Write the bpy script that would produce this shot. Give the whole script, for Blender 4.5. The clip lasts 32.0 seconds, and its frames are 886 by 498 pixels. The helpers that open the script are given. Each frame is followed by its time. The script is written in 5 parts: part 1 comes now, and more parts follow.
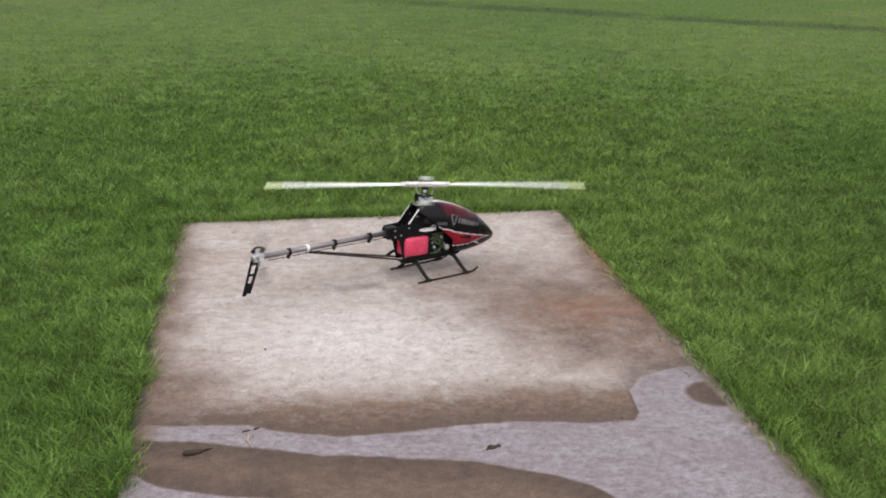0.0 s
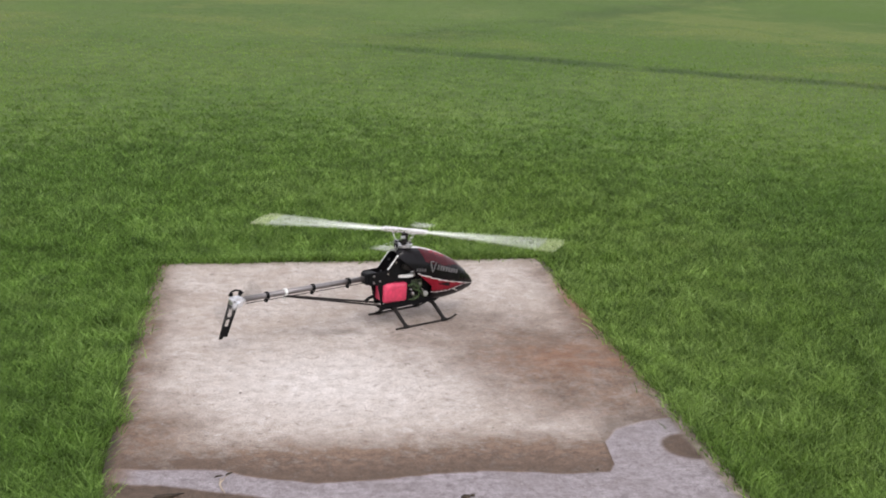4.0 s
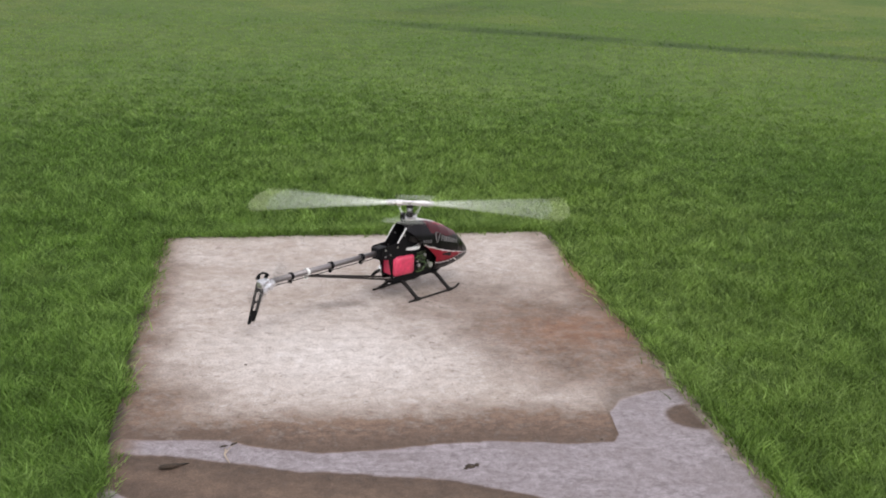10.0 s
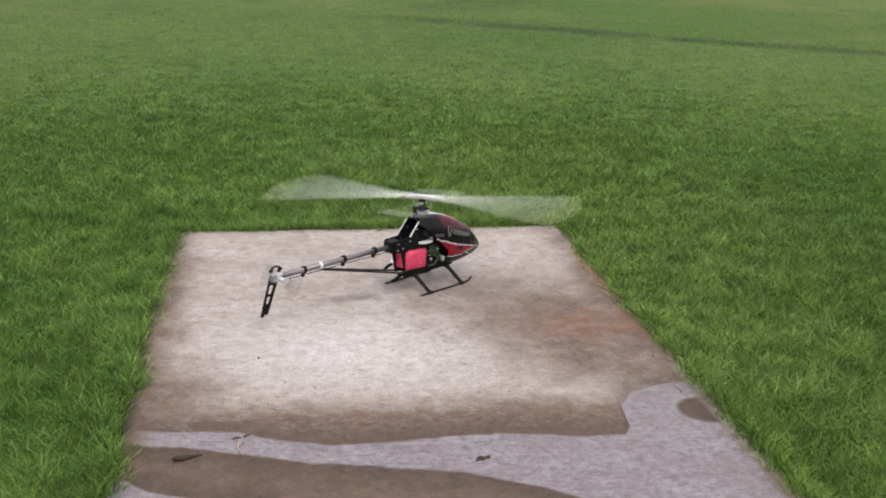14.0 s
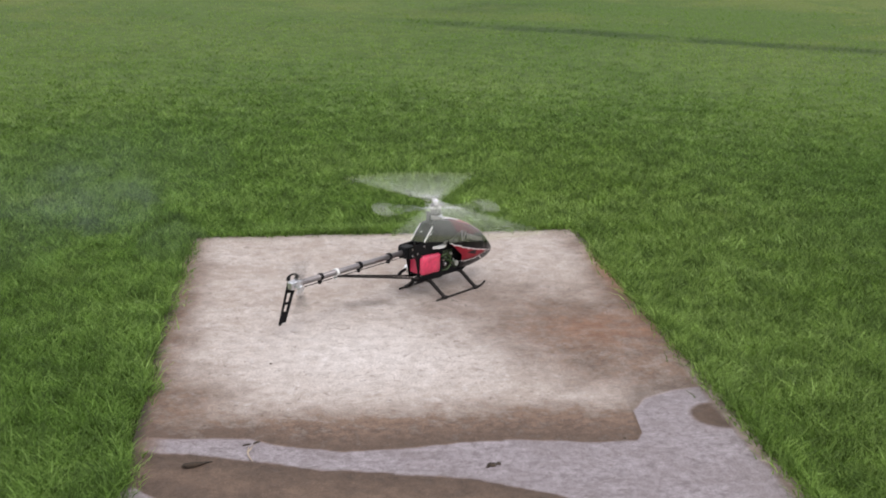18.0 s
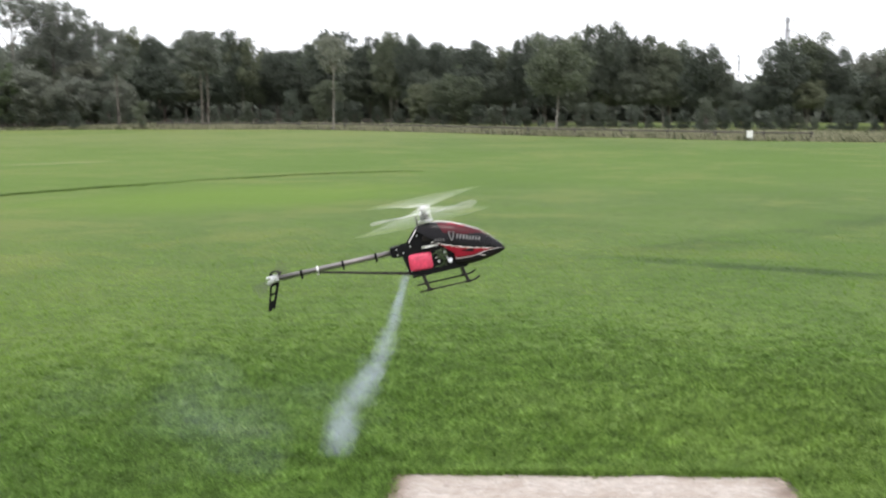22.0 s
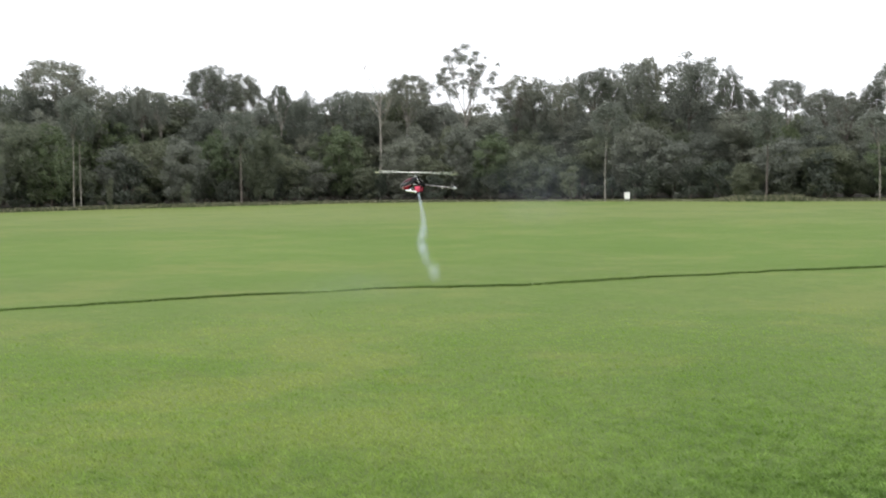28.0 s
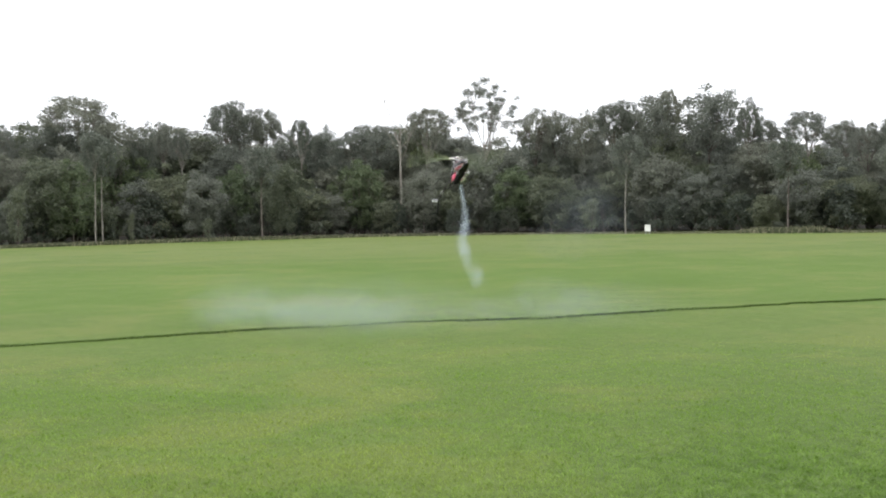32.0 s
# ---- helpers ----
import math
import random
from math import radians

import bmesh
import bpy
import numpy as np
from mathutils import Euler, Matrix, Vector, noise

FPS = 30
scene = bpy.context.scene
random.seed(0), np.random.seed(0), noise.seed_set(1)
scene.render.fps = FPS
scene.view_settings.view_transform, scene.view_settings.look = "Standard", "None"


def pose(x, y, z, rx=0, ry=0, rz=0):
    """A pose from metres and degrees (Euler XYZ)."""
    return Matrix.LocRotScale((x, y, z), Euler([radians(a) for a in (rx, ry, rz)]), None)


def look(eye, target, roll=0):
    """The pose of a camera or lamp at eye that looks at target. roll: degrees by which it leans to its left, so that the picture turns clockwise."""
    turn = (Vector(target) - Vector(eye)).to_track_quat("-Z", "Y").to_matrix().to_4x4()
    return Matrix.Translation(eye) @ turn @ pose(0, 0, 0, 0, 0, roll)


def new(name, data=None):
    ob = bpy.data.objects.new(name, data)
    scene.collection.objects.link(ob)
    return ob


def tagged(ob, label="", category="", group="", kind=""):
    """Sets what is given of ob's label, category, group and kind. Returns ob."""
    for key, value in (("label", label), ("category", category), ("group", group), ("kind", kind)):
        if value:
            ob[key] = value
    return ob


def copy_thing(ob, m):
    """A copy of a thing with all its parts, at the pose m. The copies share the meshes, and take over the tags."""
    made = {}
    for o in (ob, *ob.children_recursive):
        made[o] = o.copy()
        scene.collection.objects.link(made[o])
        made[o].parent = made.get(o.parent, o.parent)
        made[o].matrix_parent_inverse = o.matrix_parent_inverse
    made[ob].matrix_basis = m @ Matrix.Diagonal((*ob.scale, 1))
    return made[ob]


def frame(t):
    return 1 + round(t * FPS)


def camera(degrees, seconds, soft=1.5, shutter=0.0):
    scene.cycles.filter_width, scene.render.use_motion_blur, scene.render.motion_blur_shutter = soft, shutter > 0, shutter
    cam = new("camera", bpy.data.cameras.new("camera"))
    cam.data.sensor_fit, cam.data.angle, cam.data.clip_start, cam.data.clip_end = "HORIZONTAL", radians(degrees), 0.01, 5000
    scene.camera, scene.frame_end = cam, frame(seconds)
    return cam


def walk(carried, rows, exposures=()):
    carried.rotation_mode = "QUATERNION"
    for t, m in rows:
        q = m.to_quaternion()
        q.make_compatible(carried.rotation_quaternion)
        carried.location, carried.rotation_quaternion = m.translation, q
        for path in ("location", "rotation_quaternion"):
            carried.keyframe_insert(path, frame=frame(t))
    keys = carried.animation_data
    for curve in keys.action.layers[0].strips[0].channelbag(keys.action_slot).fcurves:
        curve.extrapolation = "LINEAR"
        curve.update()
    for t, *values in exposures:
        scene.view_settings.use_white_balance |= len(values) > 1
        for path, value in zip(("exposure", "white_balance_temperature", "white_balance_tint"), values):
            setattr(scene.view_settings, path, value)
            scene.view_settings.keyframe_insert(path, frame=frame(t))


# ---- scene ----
cam = camera(37.4, 32.0, soft=1.9, shutter=0.65)


def gaze(x, y, z, yaw, pitch, roll):
    """The camera's pose: yaw to the left of +y, pitch up, roll as look() takes it, in degrees."""
    a, b = radians(yaw), radians(pitch)
    ahead = Vector((-math.sin(a) * math.cos(b), math.cos(a) * math.cos(b), math.sin(b)))
    eye = Vector((x, y, z))
    return look(eye, eye + 2 * ahead, roll)


PATH = [
    (0, (-0.748, -2.465, 1.835), (-8.65, -17.88, 0.41)),
    (0.5, (-0.743, -2.468, 1.836), (-8.85, -17.44, 0.79)),
    (1, (-0.735, -2.462, 1.836), (-8.35, -17.34, 0.46)),
    (1.5, (-0.732, -2.460, 1.835), (-8.21, -17.36, 0.54)),
    (2, (-0.728, -2.454, 1.843), (-8.24, -17.05, 0.46)),
    (2.5, (-0.743, -2.463, 1.837), (-8.55, -15.84, 0.66)),
    (3, (-0.734, -2.463, 1.845), (-8.84, -16.84, 1.45)),
    (3.5, (-0.737, -2.456, 1.843), (-9.46, -15.88, 1.65)),
    (5.5, (-0.740, -2.477, 1.829), (-9.30, -16.21, 2.16)),
    (6, (-0.751, -2.472, 1.825), (-9.94, -16.43, 2.33)),
    (6.5, (-0.739, -2.480, 1.825), (-9.72, -16.70, 2.17)),
    (7, (-0.730, -2.481, 1.826), (-9.91, -16.62, 2.17)),
    (7.5, (-0.729, -2.480, 1.823), (-9.08, -16.41, 1.95)),
    (8, (-0.725, -2.475, 1.824), (-8.90, -16.86, 1.66)),
    (8.5, (-0.723, -2.464, 1.819), (-8.70, -16.96, 1.79)),
    (9, (-0.725, -2.450, 1.819), (-9.18, -17.66, 2.05)),
    (9.5, (-0.721, -2.454, 1.821), (-8.99, -17.61, 2.06)),
    (10, (-0.719, -2.468, 1.817), (-9.05, -16.86, 1.50)),
    (10.5, (-0.713, -2.472, 1.818), (-8.55, -17.46, 1.42)),
    (11, (-0.714, -2.482, 1.818), (-8.50, -16.97, 1.29)),
    (11.5, (-0.716, -2.474, 1.818), (-8.33, -17.48, 1.27)),
    (12, (-0.714, -2.474, 1.816), (-8.24, -17.42, 1.18)),
    (12.5, (-0.706, -2.469, 1.814), (-8.25, -17.61, 0.66)),
    (13, (-0.707, -2.473, 1.818), (-8.59, -17.27, 1.12)),
    (13.5, (-0.713, -2.481, 1.818), (-8.30, -16.85, 1.29)),
    (14, (-0.714, -2.488, 1.814), (-8.41, -17.06, 1.32)),
    (14.5, (-0.713, -2.493, 1.819), (-8.72, -17.06, 1.27)),
    (16.5, (-0.708, -2.474, 1.814), (-8.46, -17.57, 1.06)),
    (17, (-0.701, -2.470, 1.811), (-7.91, -18.37, 0.91)),
    (17.5, (-0.677, -2.467, 1.816), (-7.47, -17.84, 0.70)),
    (18, (-0.663, -2.477, 1.820), (-7.26, -16.97, 0.74)),
    (18.5, (-0.655, -2.484, 1.816), (-7.33, -17.02, 0.63)),
    (19, (-0.653, -2.479, 1.814), (-6.99, -16.89, 0.38)),
    (19.5, (-0.642, -2.468, 1.817), (-5.96, -17.19, 0.02)),
    (20, (-0.637, -2.465, 1.818), (-5.56, -16.37, -0.23)),
    (20.5, (-0.637, -2.453, 1.830), (-4.73, -15.04, -0.21)),
    (21, (-0.638, -2.459, 1.846), (-1.11, -9.73, -0.31)),
    (21.5, (-0.627, -2.460, 1.847), (0.98, -8.11, -0.15)),
    (22, (-0.603, -2.460, 1.851), (2.32, -6.87, -0.24)),
    (22.5, (-0.625, -2.446, 1.850), (5.96, -5.61, -0.69)),
    (23, (-0.645, -2.437, 1.850), (10.40, -6.52, 0.15)),
    (23.5, (-0.650, -2.420, 1.850), (16.29, -6.64, 0.28)),
    (24, (-0.659, -2.391, 1.850), (22.34, -5.99, 0.70)),
    (24.5, (-0.666, -2.369, 1.850), (23.49, -7.07, 0.39)),
    (25, (-0.674, -2.349, 1.850), (27.16, -6.41, 0.08)),
    (25.5, (-0.681, -2.331, 1.850), (28.93, -6.33, 0.05)),
    (26, (-0.686, -2.321, 1.850), (31.30, -6.17, 0.22)),
    (26.5, (-0.689, -2.317, 1.851), (33.87, -5.83, 0.16)),
    (28.5, (-0.686, -2.319, 1.851), (40.37, -2.46, -0.88)),
    (29, (-0.688, -2.316, 1.852), (40.24, -1.35, -0.79)),
    (29.5, (-0.690, -2.313, 1.852), (40.59, -1.10, -0.95)),
    (30, (-0.696, -2.305, 1.853), (40.96, -0.61, -1.26)),
    (30.5, (-0.698, -2.302, 1.854), (40.58, -0.86, -0.96)),
    (31, (-0.704, -2.297, 1.855), (41.57, -1.65, -1.13)),
    (31.5, (-0.704, -2.297, 1.855), (40.99, -1.97, -1.12)),
    (32, (-0.704, -2.297, 1.856), (40.50, -1.98, -1.09)),
]
walk(cam, [(t, gaze(*eye, *turn)) for t, eye, turn in PATH], exposures=[
    (0, -0.08, 6500, 13.5), (2, -0.04, 6500, 13.5), (3, 0.02, 6500, 13.5), (8, 0.04, 6500, 13.5), (9, -0.01, 6500, 13.5), (12, -0.05, 6500, 13.5), (20.3, -0.05, 6500, 13.5),
    (21, 0.20, 6500, 12), (21.5, 0.37, 6500, 10.5), (22.2, 0.44, 6500, 10), (23, 0.44, 6500, 10), (24, 0.44, 6500, 10), (26.5, 0.41, 6500, 10), (28.5, 0.39, 6500, 10), (32, 0.39, 6500, 10)])

# ---- light: a bright overcast sky ----
world = bpy.data.worlds.new("overcast")
scene.world = world
world.use_nodes = True
wn, wl = world.node_tree.nodes, world.node_tree.links
wn.clear()
w_out, w_bg, w_sky = wn.new("ShaderNodeOutputWorld"), wn.new("ShaderNodeBackground"), wn.new("ShaderNodeTexSky")
w_mix = wn.new("ShaderNodeMixRGB")
w_sky.sky_type, w_sky.sun_disc = "NISHITA", False
w_sky.sun_elevation, w_sky.sun_rotation = radians(58), radians(150)
w_sky.air_density, w_sky.dust_density = 1.0, 4.0
w_mix.inputs[0].default_value = 0.9
w_mix.inputs[2].default_value = (12.2, 12.4, 13.0, 1)
wl.new(w_sky.outputs[0], w_mix.inputs[1])
wl.new(w_mix.outputs[0], w_bg.inputs[0])
wl.new(w_bg.outputs[0], w_out.inputs[0])
w_bg.inputs[1].default_value = 0.1
scene.cycles.transparent_max_bounces = 128
sun_data = bpy.data.lights.new("sun", "SUN")
sun_data.energy, sun_data.angle, sun_data.color = 1.1, radians(25), (1.0, 0.96, 0.9)
sun = new("sun", sun_data)
sun.matrix_world = look((0, 0, 30), (-5, 15, 0))


# ---- node materials ----
class Nodes:
    """A small builder round one node material."""

    def __init__(self, name):
        self.mat = bpy.data.materials.new(name)
        self.mat.use_nodes = True
        self.tree = self.mat.node_tree
        self.bsdf = self.tree.nodes["Principled BSDF"]
        self.out = self.tree.nodes["Material Output"]

    def add(self, kind, **values):
        node = self.tree.nodes.new(kind)
        for key, value in values.items():
            node.inputs[key].default_value = value
        return node

    def put(self, node, key, source):
        if hasattr(source, "is_linked"):
            self.tree.links.new(source, node.inputs[key])
        else:
            node.inputs[key].default_value = source

    def math(self, op, a, b=0.0, c=None, clamp=False):
        node = self.tree.nodes.new("ShaderNodeMath")
        node.operation, node.use_clamp = op, clamp
        self.put(node, 0, a), self.put(node, 1, b)
        if c is not None:
            self.put(node, 2, c)
        return node.outputs[0]

    def mix(self, factor, a, b, kind="MIX"):
        node = self.tree.nodes.new("ShaderNodeMixRGB")
        node.blend_type = kind
        self.put(node, 0, factor), self.put(node, 1, a), self.put(node, 2, b)
        return node.outputs[0]

    def noise(self, scale, detail=4.0, rough=0.55, space=None, warp=0.0):
        node = self.add("ShaderNodeTexNoise", Scale=scale, Detail=detail, Roughness=rough, Distortion=warp)
        if space is not None:
            self.tree.links.new(space, node.inputs["Vector"])
        return node.outputs["Fac"]

    def ramp(self, source, stops):
        node = self.tree.nodes.new("ShaderNodeValToRGB")
        band = node.color_ramp
        while len(band.elements) < len(stops):
            band.elements.new(0.5)
        for element, (place, colour) in zip(band.elements, stops):
            element.position = place
            element.color = (colour, colour, colour, 1) if not isinstance(colour, tuple) else (*colour, 1)
        self.put(node, 0, source)
        return node.outputs[0]

    def spot(self, source, low, high):
        """0 below low, 1 above high, smooth between."""
        node = self.tree.nodes.new("ShaderNodeMapRange")
        node.interpolation_type = "SMOOTHSTEP"
        self.put(node, 0, source)
        node.inputs[1].default_value, node.inputs[2].default_value = low, high
        return node.outputs[0]

    def place(self):
        """Coordinates in metres in the object's own space, and x, y, z of it."""
        coords = self.tree.nodes.new("ShaderNodeTexCoord").outputs["Object"]
        node = self.tree.nodes.new("ShaderNodeSeparateXYZ")
        self.tree.links.new(coords, node.inputs[0])
        return coords, *node.outputs

    def bump(self, height, strength=0.3, distance=0.01):
        node = self.add("ShaderNodeBump", Strength=strength, Distance=distance)
        self.tree.links.new(height, node.inputs["Height"])
        self.tree.links.new(node.outputs[0], self.bsdf.inputs["Normal"])


def surface(name, colour, rough=0.5, metal=0.0, grain=120.0, vary=0.25, bump=0.08, coat=0.0, shine=0.5):
    """A plain surface with grain and blotches in colour and gloss."""
    n = Nodes(name)
    coords = n.place()[0]
    fine, broad = n.noise(grain, 3, space=coords), n.noise(grain / 9, 4, space=coords)
    dark = tuple(c * (1 - vary) for c in colour) + (1,)
    light = tuple(min(1, c * (1 + vary)) for c in colour) + (1,)
    both = n.math("ADD", n.math("MULTIPLY", fine, 0.4), n.math("MULTIPLY", broad, 0.6))
    n.put(n.bsdf, "Base Color", n.mix(n.spot(both, 0.35, 0.65), dark, light))
    n.put(n.bsdf, "Roughness", n.math("MULTIPLY_ADD", broad, 0.25, rough - 0.12, clamp=True))
    n.bsdf.inputs["Metallic"].default_value = metal
    n.bsdf.inputs["Specular IOR Level"].default_value = shine
    n.bsdf.inputs["Coat Weight"].default_value = coat
    n.bsdf.inputs["Coat Roughness"].default_value = 0.12
    if bump:
        n.bump(fine, bump, 0.002)
    return n.mat


# ---- mesh helpers ----
def mesh_object(name, bm, materials, smooth=False):
    data = bpy.data.meshes.new(name)
    bmesh.ops.recalc_face_normals(bm, faces=bm.faces)
    bm.to_mesh(data)
    bm.free()
    for m in materials if isinstance(materials, (list, tuple)) else [materials]:
        data.materials.append(m)
    if smooth:
        data.polygons.foreach_set("use_smooth", [True] * len(data.polygons))
    return new(name, data)


def part(name, bm, material, parent, label="", smooth=False):
    """Links a bmesh as one mesh object under a thing or under a part."""
    ob = mesh_object(name, bm, material, smooth)
    ob.parent = parent
    return tagged(ob, label)


def array_mesh(name, verts, faces, material):
    """A mesh object from numpy arrays; faces all have the same number of corners."""
    data = bpy.data.meshes.new(name)
    count, size = faces.shape
    data.vertices.add(len(verts))
    data.vertices.foreach_set("co", verts.astype(np.float32).ravel())
    data.loops.add(count * size)
    data.loops.foreach_set("vertex_index", faces.astype(np.int32).ravel())
    data.polygons.add(count)
    data.polygons.foreach_set("loop_start", np.arange(count, dtype=np.int32) * size)
    data.update(calc_edges=True)
    data.materials.append(material)
    return new(name, data)


def box(bm, centre, size, turn=(0, 0, 0), bevel=0.0):
    """A box, its edges rounded by bevel metres."""
    m = pose(*centre, *turn) @ Matrix.Diagonal((*size, 1))
    made = bmesh.ops.create_cube(bm, size=1, matrix=m)["verts"]
    if bevel:
        edges = list({e for v in made for e in v.link_edges})
        bmesh.ops.bevel(bm, geom=edges, offset=bevel, segments=2, affect="EDGES", profile=0.5)


def pipe(bm, points, radii, sides=10, cap=True):
    """A round bar along points, with a radius at each."""
    points = [Vector(p) for p in points]
    radii = [radii] * len(points) if isinstance(radii, (int, float)) else list(radii)
    rings, side = [], None
    for n, p in enumerate(points):
        way = (points[min(n + 1, len(points) - 1)] - points[max(n - 1, 0)]).normalized()
        if side is None:
            side = way.orthogonal().normalized()
        side = (side - side.dot(way) * way).normalized()
        other = way.cross(side)
        rings.append([bm.verts.new(p + radii[n] * (math.cos(a) * side + math.sin(a) * other))
                      for a in (2 * math.pi * k / sides for k in range(sides))])
    for low, high in zip(rings, rings[1:]):
        for k in range(sides):
            bm.faces.new((low[k], low[(k + 1) % sides], high[(k + 1) % sides], high[k]))
    if cap:
        bm.faces.new(rings[0][::-1]), bm.faces.new(rings[-1])


def slab_of(bm, outline, low, high, axis="y"):
    """A plate: an outline of (a, b) pairs in the plane across the axis, from low to high along it."""
    def at(a, b, c):
        return (a, c, b) if axis == "y" else (a, b, c) if axis == "z" else (c, a, b)
    one = [bm.verts.new(at(a, b, low)) for a, b in outline]
    two = [bm.verts.new(at(a, b, high)) for a, b in outline]
    bm.faces.new(one[::-1]), bm.faces.new(two)
    for k in range(len(outline)):
        j = (k + 1) % len(outline)
        bm.faces.new((one[k], one[j], two[j], two[k]))


# ---- materials of the field ----
def grass_colours(n, coords, x, y):
    """The turf's colour: dark and lush about the pad, lighter where it is mown short, with stripes, thin patches and the lines left by the mower."""
    broad = n.noise(0.35, 5, 0.6, coords)
    patch, tuft = n.noise(1.3, 5, 0.65, coords), n.noise(6.0, 5, 0.65, coords)
    lush = n.mix(n.spot(patch, 0.3, 0.7), (0.104, 0.172, 0.030, 1), (0.164, 0.246, 0.056, 1))
    short = n.mix(n.spot(broad, 0.3, 0.7), (0.096, 0.166, 0.033, 1), (0.134, 0.206, 0.049, 1))
    side = n.mix(n.spot(n.math("MULTIPLY_ADD", n.math("SUBTRACT", patch, 0.5), 2.0, x), -2.0, 1.6), (0.97, 1.04, 0.98, 1), (1.18, 1.14, 1.18, 1))
    lush = n.mix(1.0, lush, side, "MULTIPLY")
    dx, dy = n.math("ADD", x, 0.15), n.math("SUBTRACT", y, 1.9)
    dx = n.math("MAXIMUM", n.math("SUBTRACT", n.math("ABSOLUTE", dx), 0.9), 0.0)
    dy = n.math("MAXIMUM", n.math("SUBTRACT", n.math("ABSOLUTE", dy), 1.8), 0.0)
    far = n.math("SQRT", n.math("ADD", n.math("MULTIPLY", dx, dx), n.math("MULTIPLY", n.math("MULTIPLY", dy, dy), 0.35)))
    edge = n.math("ADD", far, n.math("MULTIPLY", n.math("SUBTRACT", patch, 0.5), 2.2))
    colour = n.mix(n.spot(edge, 0.25, 2.3), lush, short)
    # dry straw-coloured patches far out, and thin brownish ones
    dry = n.noise(0.09, 4, 0.6, coords)
    colour = n.mix(n.math("MULTIPLY", n.spot(dry, 0.50, 0.68), n.spot(far, 14, 26)), colour, (0.198, 0.256, 0.080, 1))
    colour = n.mix(n.math("MULTIPLY", n.spot(n.math("MULTIPLY", x, -1.0), 2.0, 11.0), 0.45), colour, (0.175, 0.248, 0.046, 1))
    colour = n.mix(n.math("MULTIPLY", n.spot(n.noise(0.8, 5, 0.7, coords), 0.58, 0.75), 0.4), colour, (0.155, 0.175, 0.050, 1))
    colour = n.mix(1.0, colour, n.mix(n.spot(tuft, 0.28, 0.72), n.mix(n.spot(far, 1.5, 7.0), (0.60, 0.64, 0.58, 1), (0.86, 0.86, 0.84, 1)), n.mix(n.spot(far, 1.5, 7.0), (1.32, 1.30, 1.28, 1), (1.13, 1.12, 1.10, 1))), "MULTIPLY")
    # mowing stripes, broad and uneven, along the strip
    lane = n.math("ADD", n.math("MULTIPLY", x, 0.82), n.math("MULTIPLY", y, -0.57))
    wave = n.math("SINE", n.math("MULTIPLY_ADD", lane, 1.15, n.math("MULTIPLY", broad, 3.0)))
    colour = n.mix(n.math("MULTIPLY", n.spot(wave, -0.6, 0.9), 0.08), colour, (0.06, 0.13, 0.02, 1))
    # a darker, longer-grassed corner beyond the pad, its edge drawn by the mower
    bend = n.math("MULTIPLY", n.math("SUBTRACT", n.noise(0.6, 3, 0.5, coords), 0.5), 0.4)
    a = n.math("ADD", n.math("ADD", n.math("MULTIPLY", n.math("SUBTRACT", x, 0.9), 0.50), n.math("MULTIPLY", n.math("SUBTRACT", y, 12.25), 0.866)), bend)
    b = n.math("ADD", n.math("ADD", n.math("MULTIPLY", n.math("SUBTRACT", x, 1.0), 0.69), n.math("MULTIPLY", n.math("SUBTRACT", y, 13.2), -0.72)), bend)
    wedge = n.math("MULTIPLY", n.spot(a, 0.0, 0.5), n.spot(b, 0.0, 1.0))
    rim = n.math("MULTIPLY", n.math("SUBTRACT", 1.0, n.spot(n.math("ABSOLUTE", a), 0.06, 0.34)), n.spot(b, -0.4, 1.6))
    rim2 = n.math("MULTIPLY", n.math("SUBTRACT", 1.0, n.spot(n.math("ABSOLUTE", n.math("SUBTRACT", b, 0.3)), 0.1, 0.7)), n.spot(a, 0.3, 1.2))
    rim = n.math("MULTIPLY", n.math("MAXIMUM", rim, n.math("MULTIPLY", rim2, 0.5)), n.spot(n.noise(0.9, 4, 0.6, coords), 0.30, 0.52))
    # a fresh yellow-green patch near the rank line
    pu, pv = n.math("ADD", x, 5.2), n.math("SUBTRACT", y, 21.0)
    pa = n.math("ADD", n.math("MULTIPLY", pu, 0.66), n.math("MULTIPLY", pv, 0.75))
    pb = n.math("ADD", n.math("MULTIPLY", pu, -0.75), n.math("MULTIPLY", pv, 0.66))
    fresh = n.math("SQRT", n.math("ADD", n.math("MULTIPLY", n.math("MULTIPLY", pa, pa), 0.035), n.math("MULTIPLY", n.math("MULTIPLY", pb, pb), 0.11)))
    fresh = n.math("SUBTRACT", 1.0, n.spot(n.math("ADD", fresh, n.math("SUBTRACT", broad, 0.5)), 0.3, 1.1))
    # a thin streak of bleached grass far out
    su, sv = n.math("ADD", x, 12.4), n.math("SUBTRACT", y, 32.3)
    along = n.math("ADD", n.math("MULTIPLY", su, 0.78), n.math("MULTIPLY", sv, 0.62))
    across = n.math("ADD", n.math("MULTIPLY", su, -0.62), n.math("MULTIPLY", sv, 0.78))
    streak = n.math("MULTIPLY", n.math("SUBTRACT", 1.0, n.spot(n.math("ABSOLUTE", along), 0.6, 2.2)), n.math("SUBTRACT", 1.0, n.spot(n.math("ABSOLUTE", across), 0.05, 0.5)))
    colour = n.mix(n.math("MULTIPLY", wedge, 0.5), colour, (0.085, 0.160, 0.022, 1))
    colour = n.mix(n.math("MULTIPLY", rim, 0.8), colour, (0.028, 0.064, 0.012, 1))
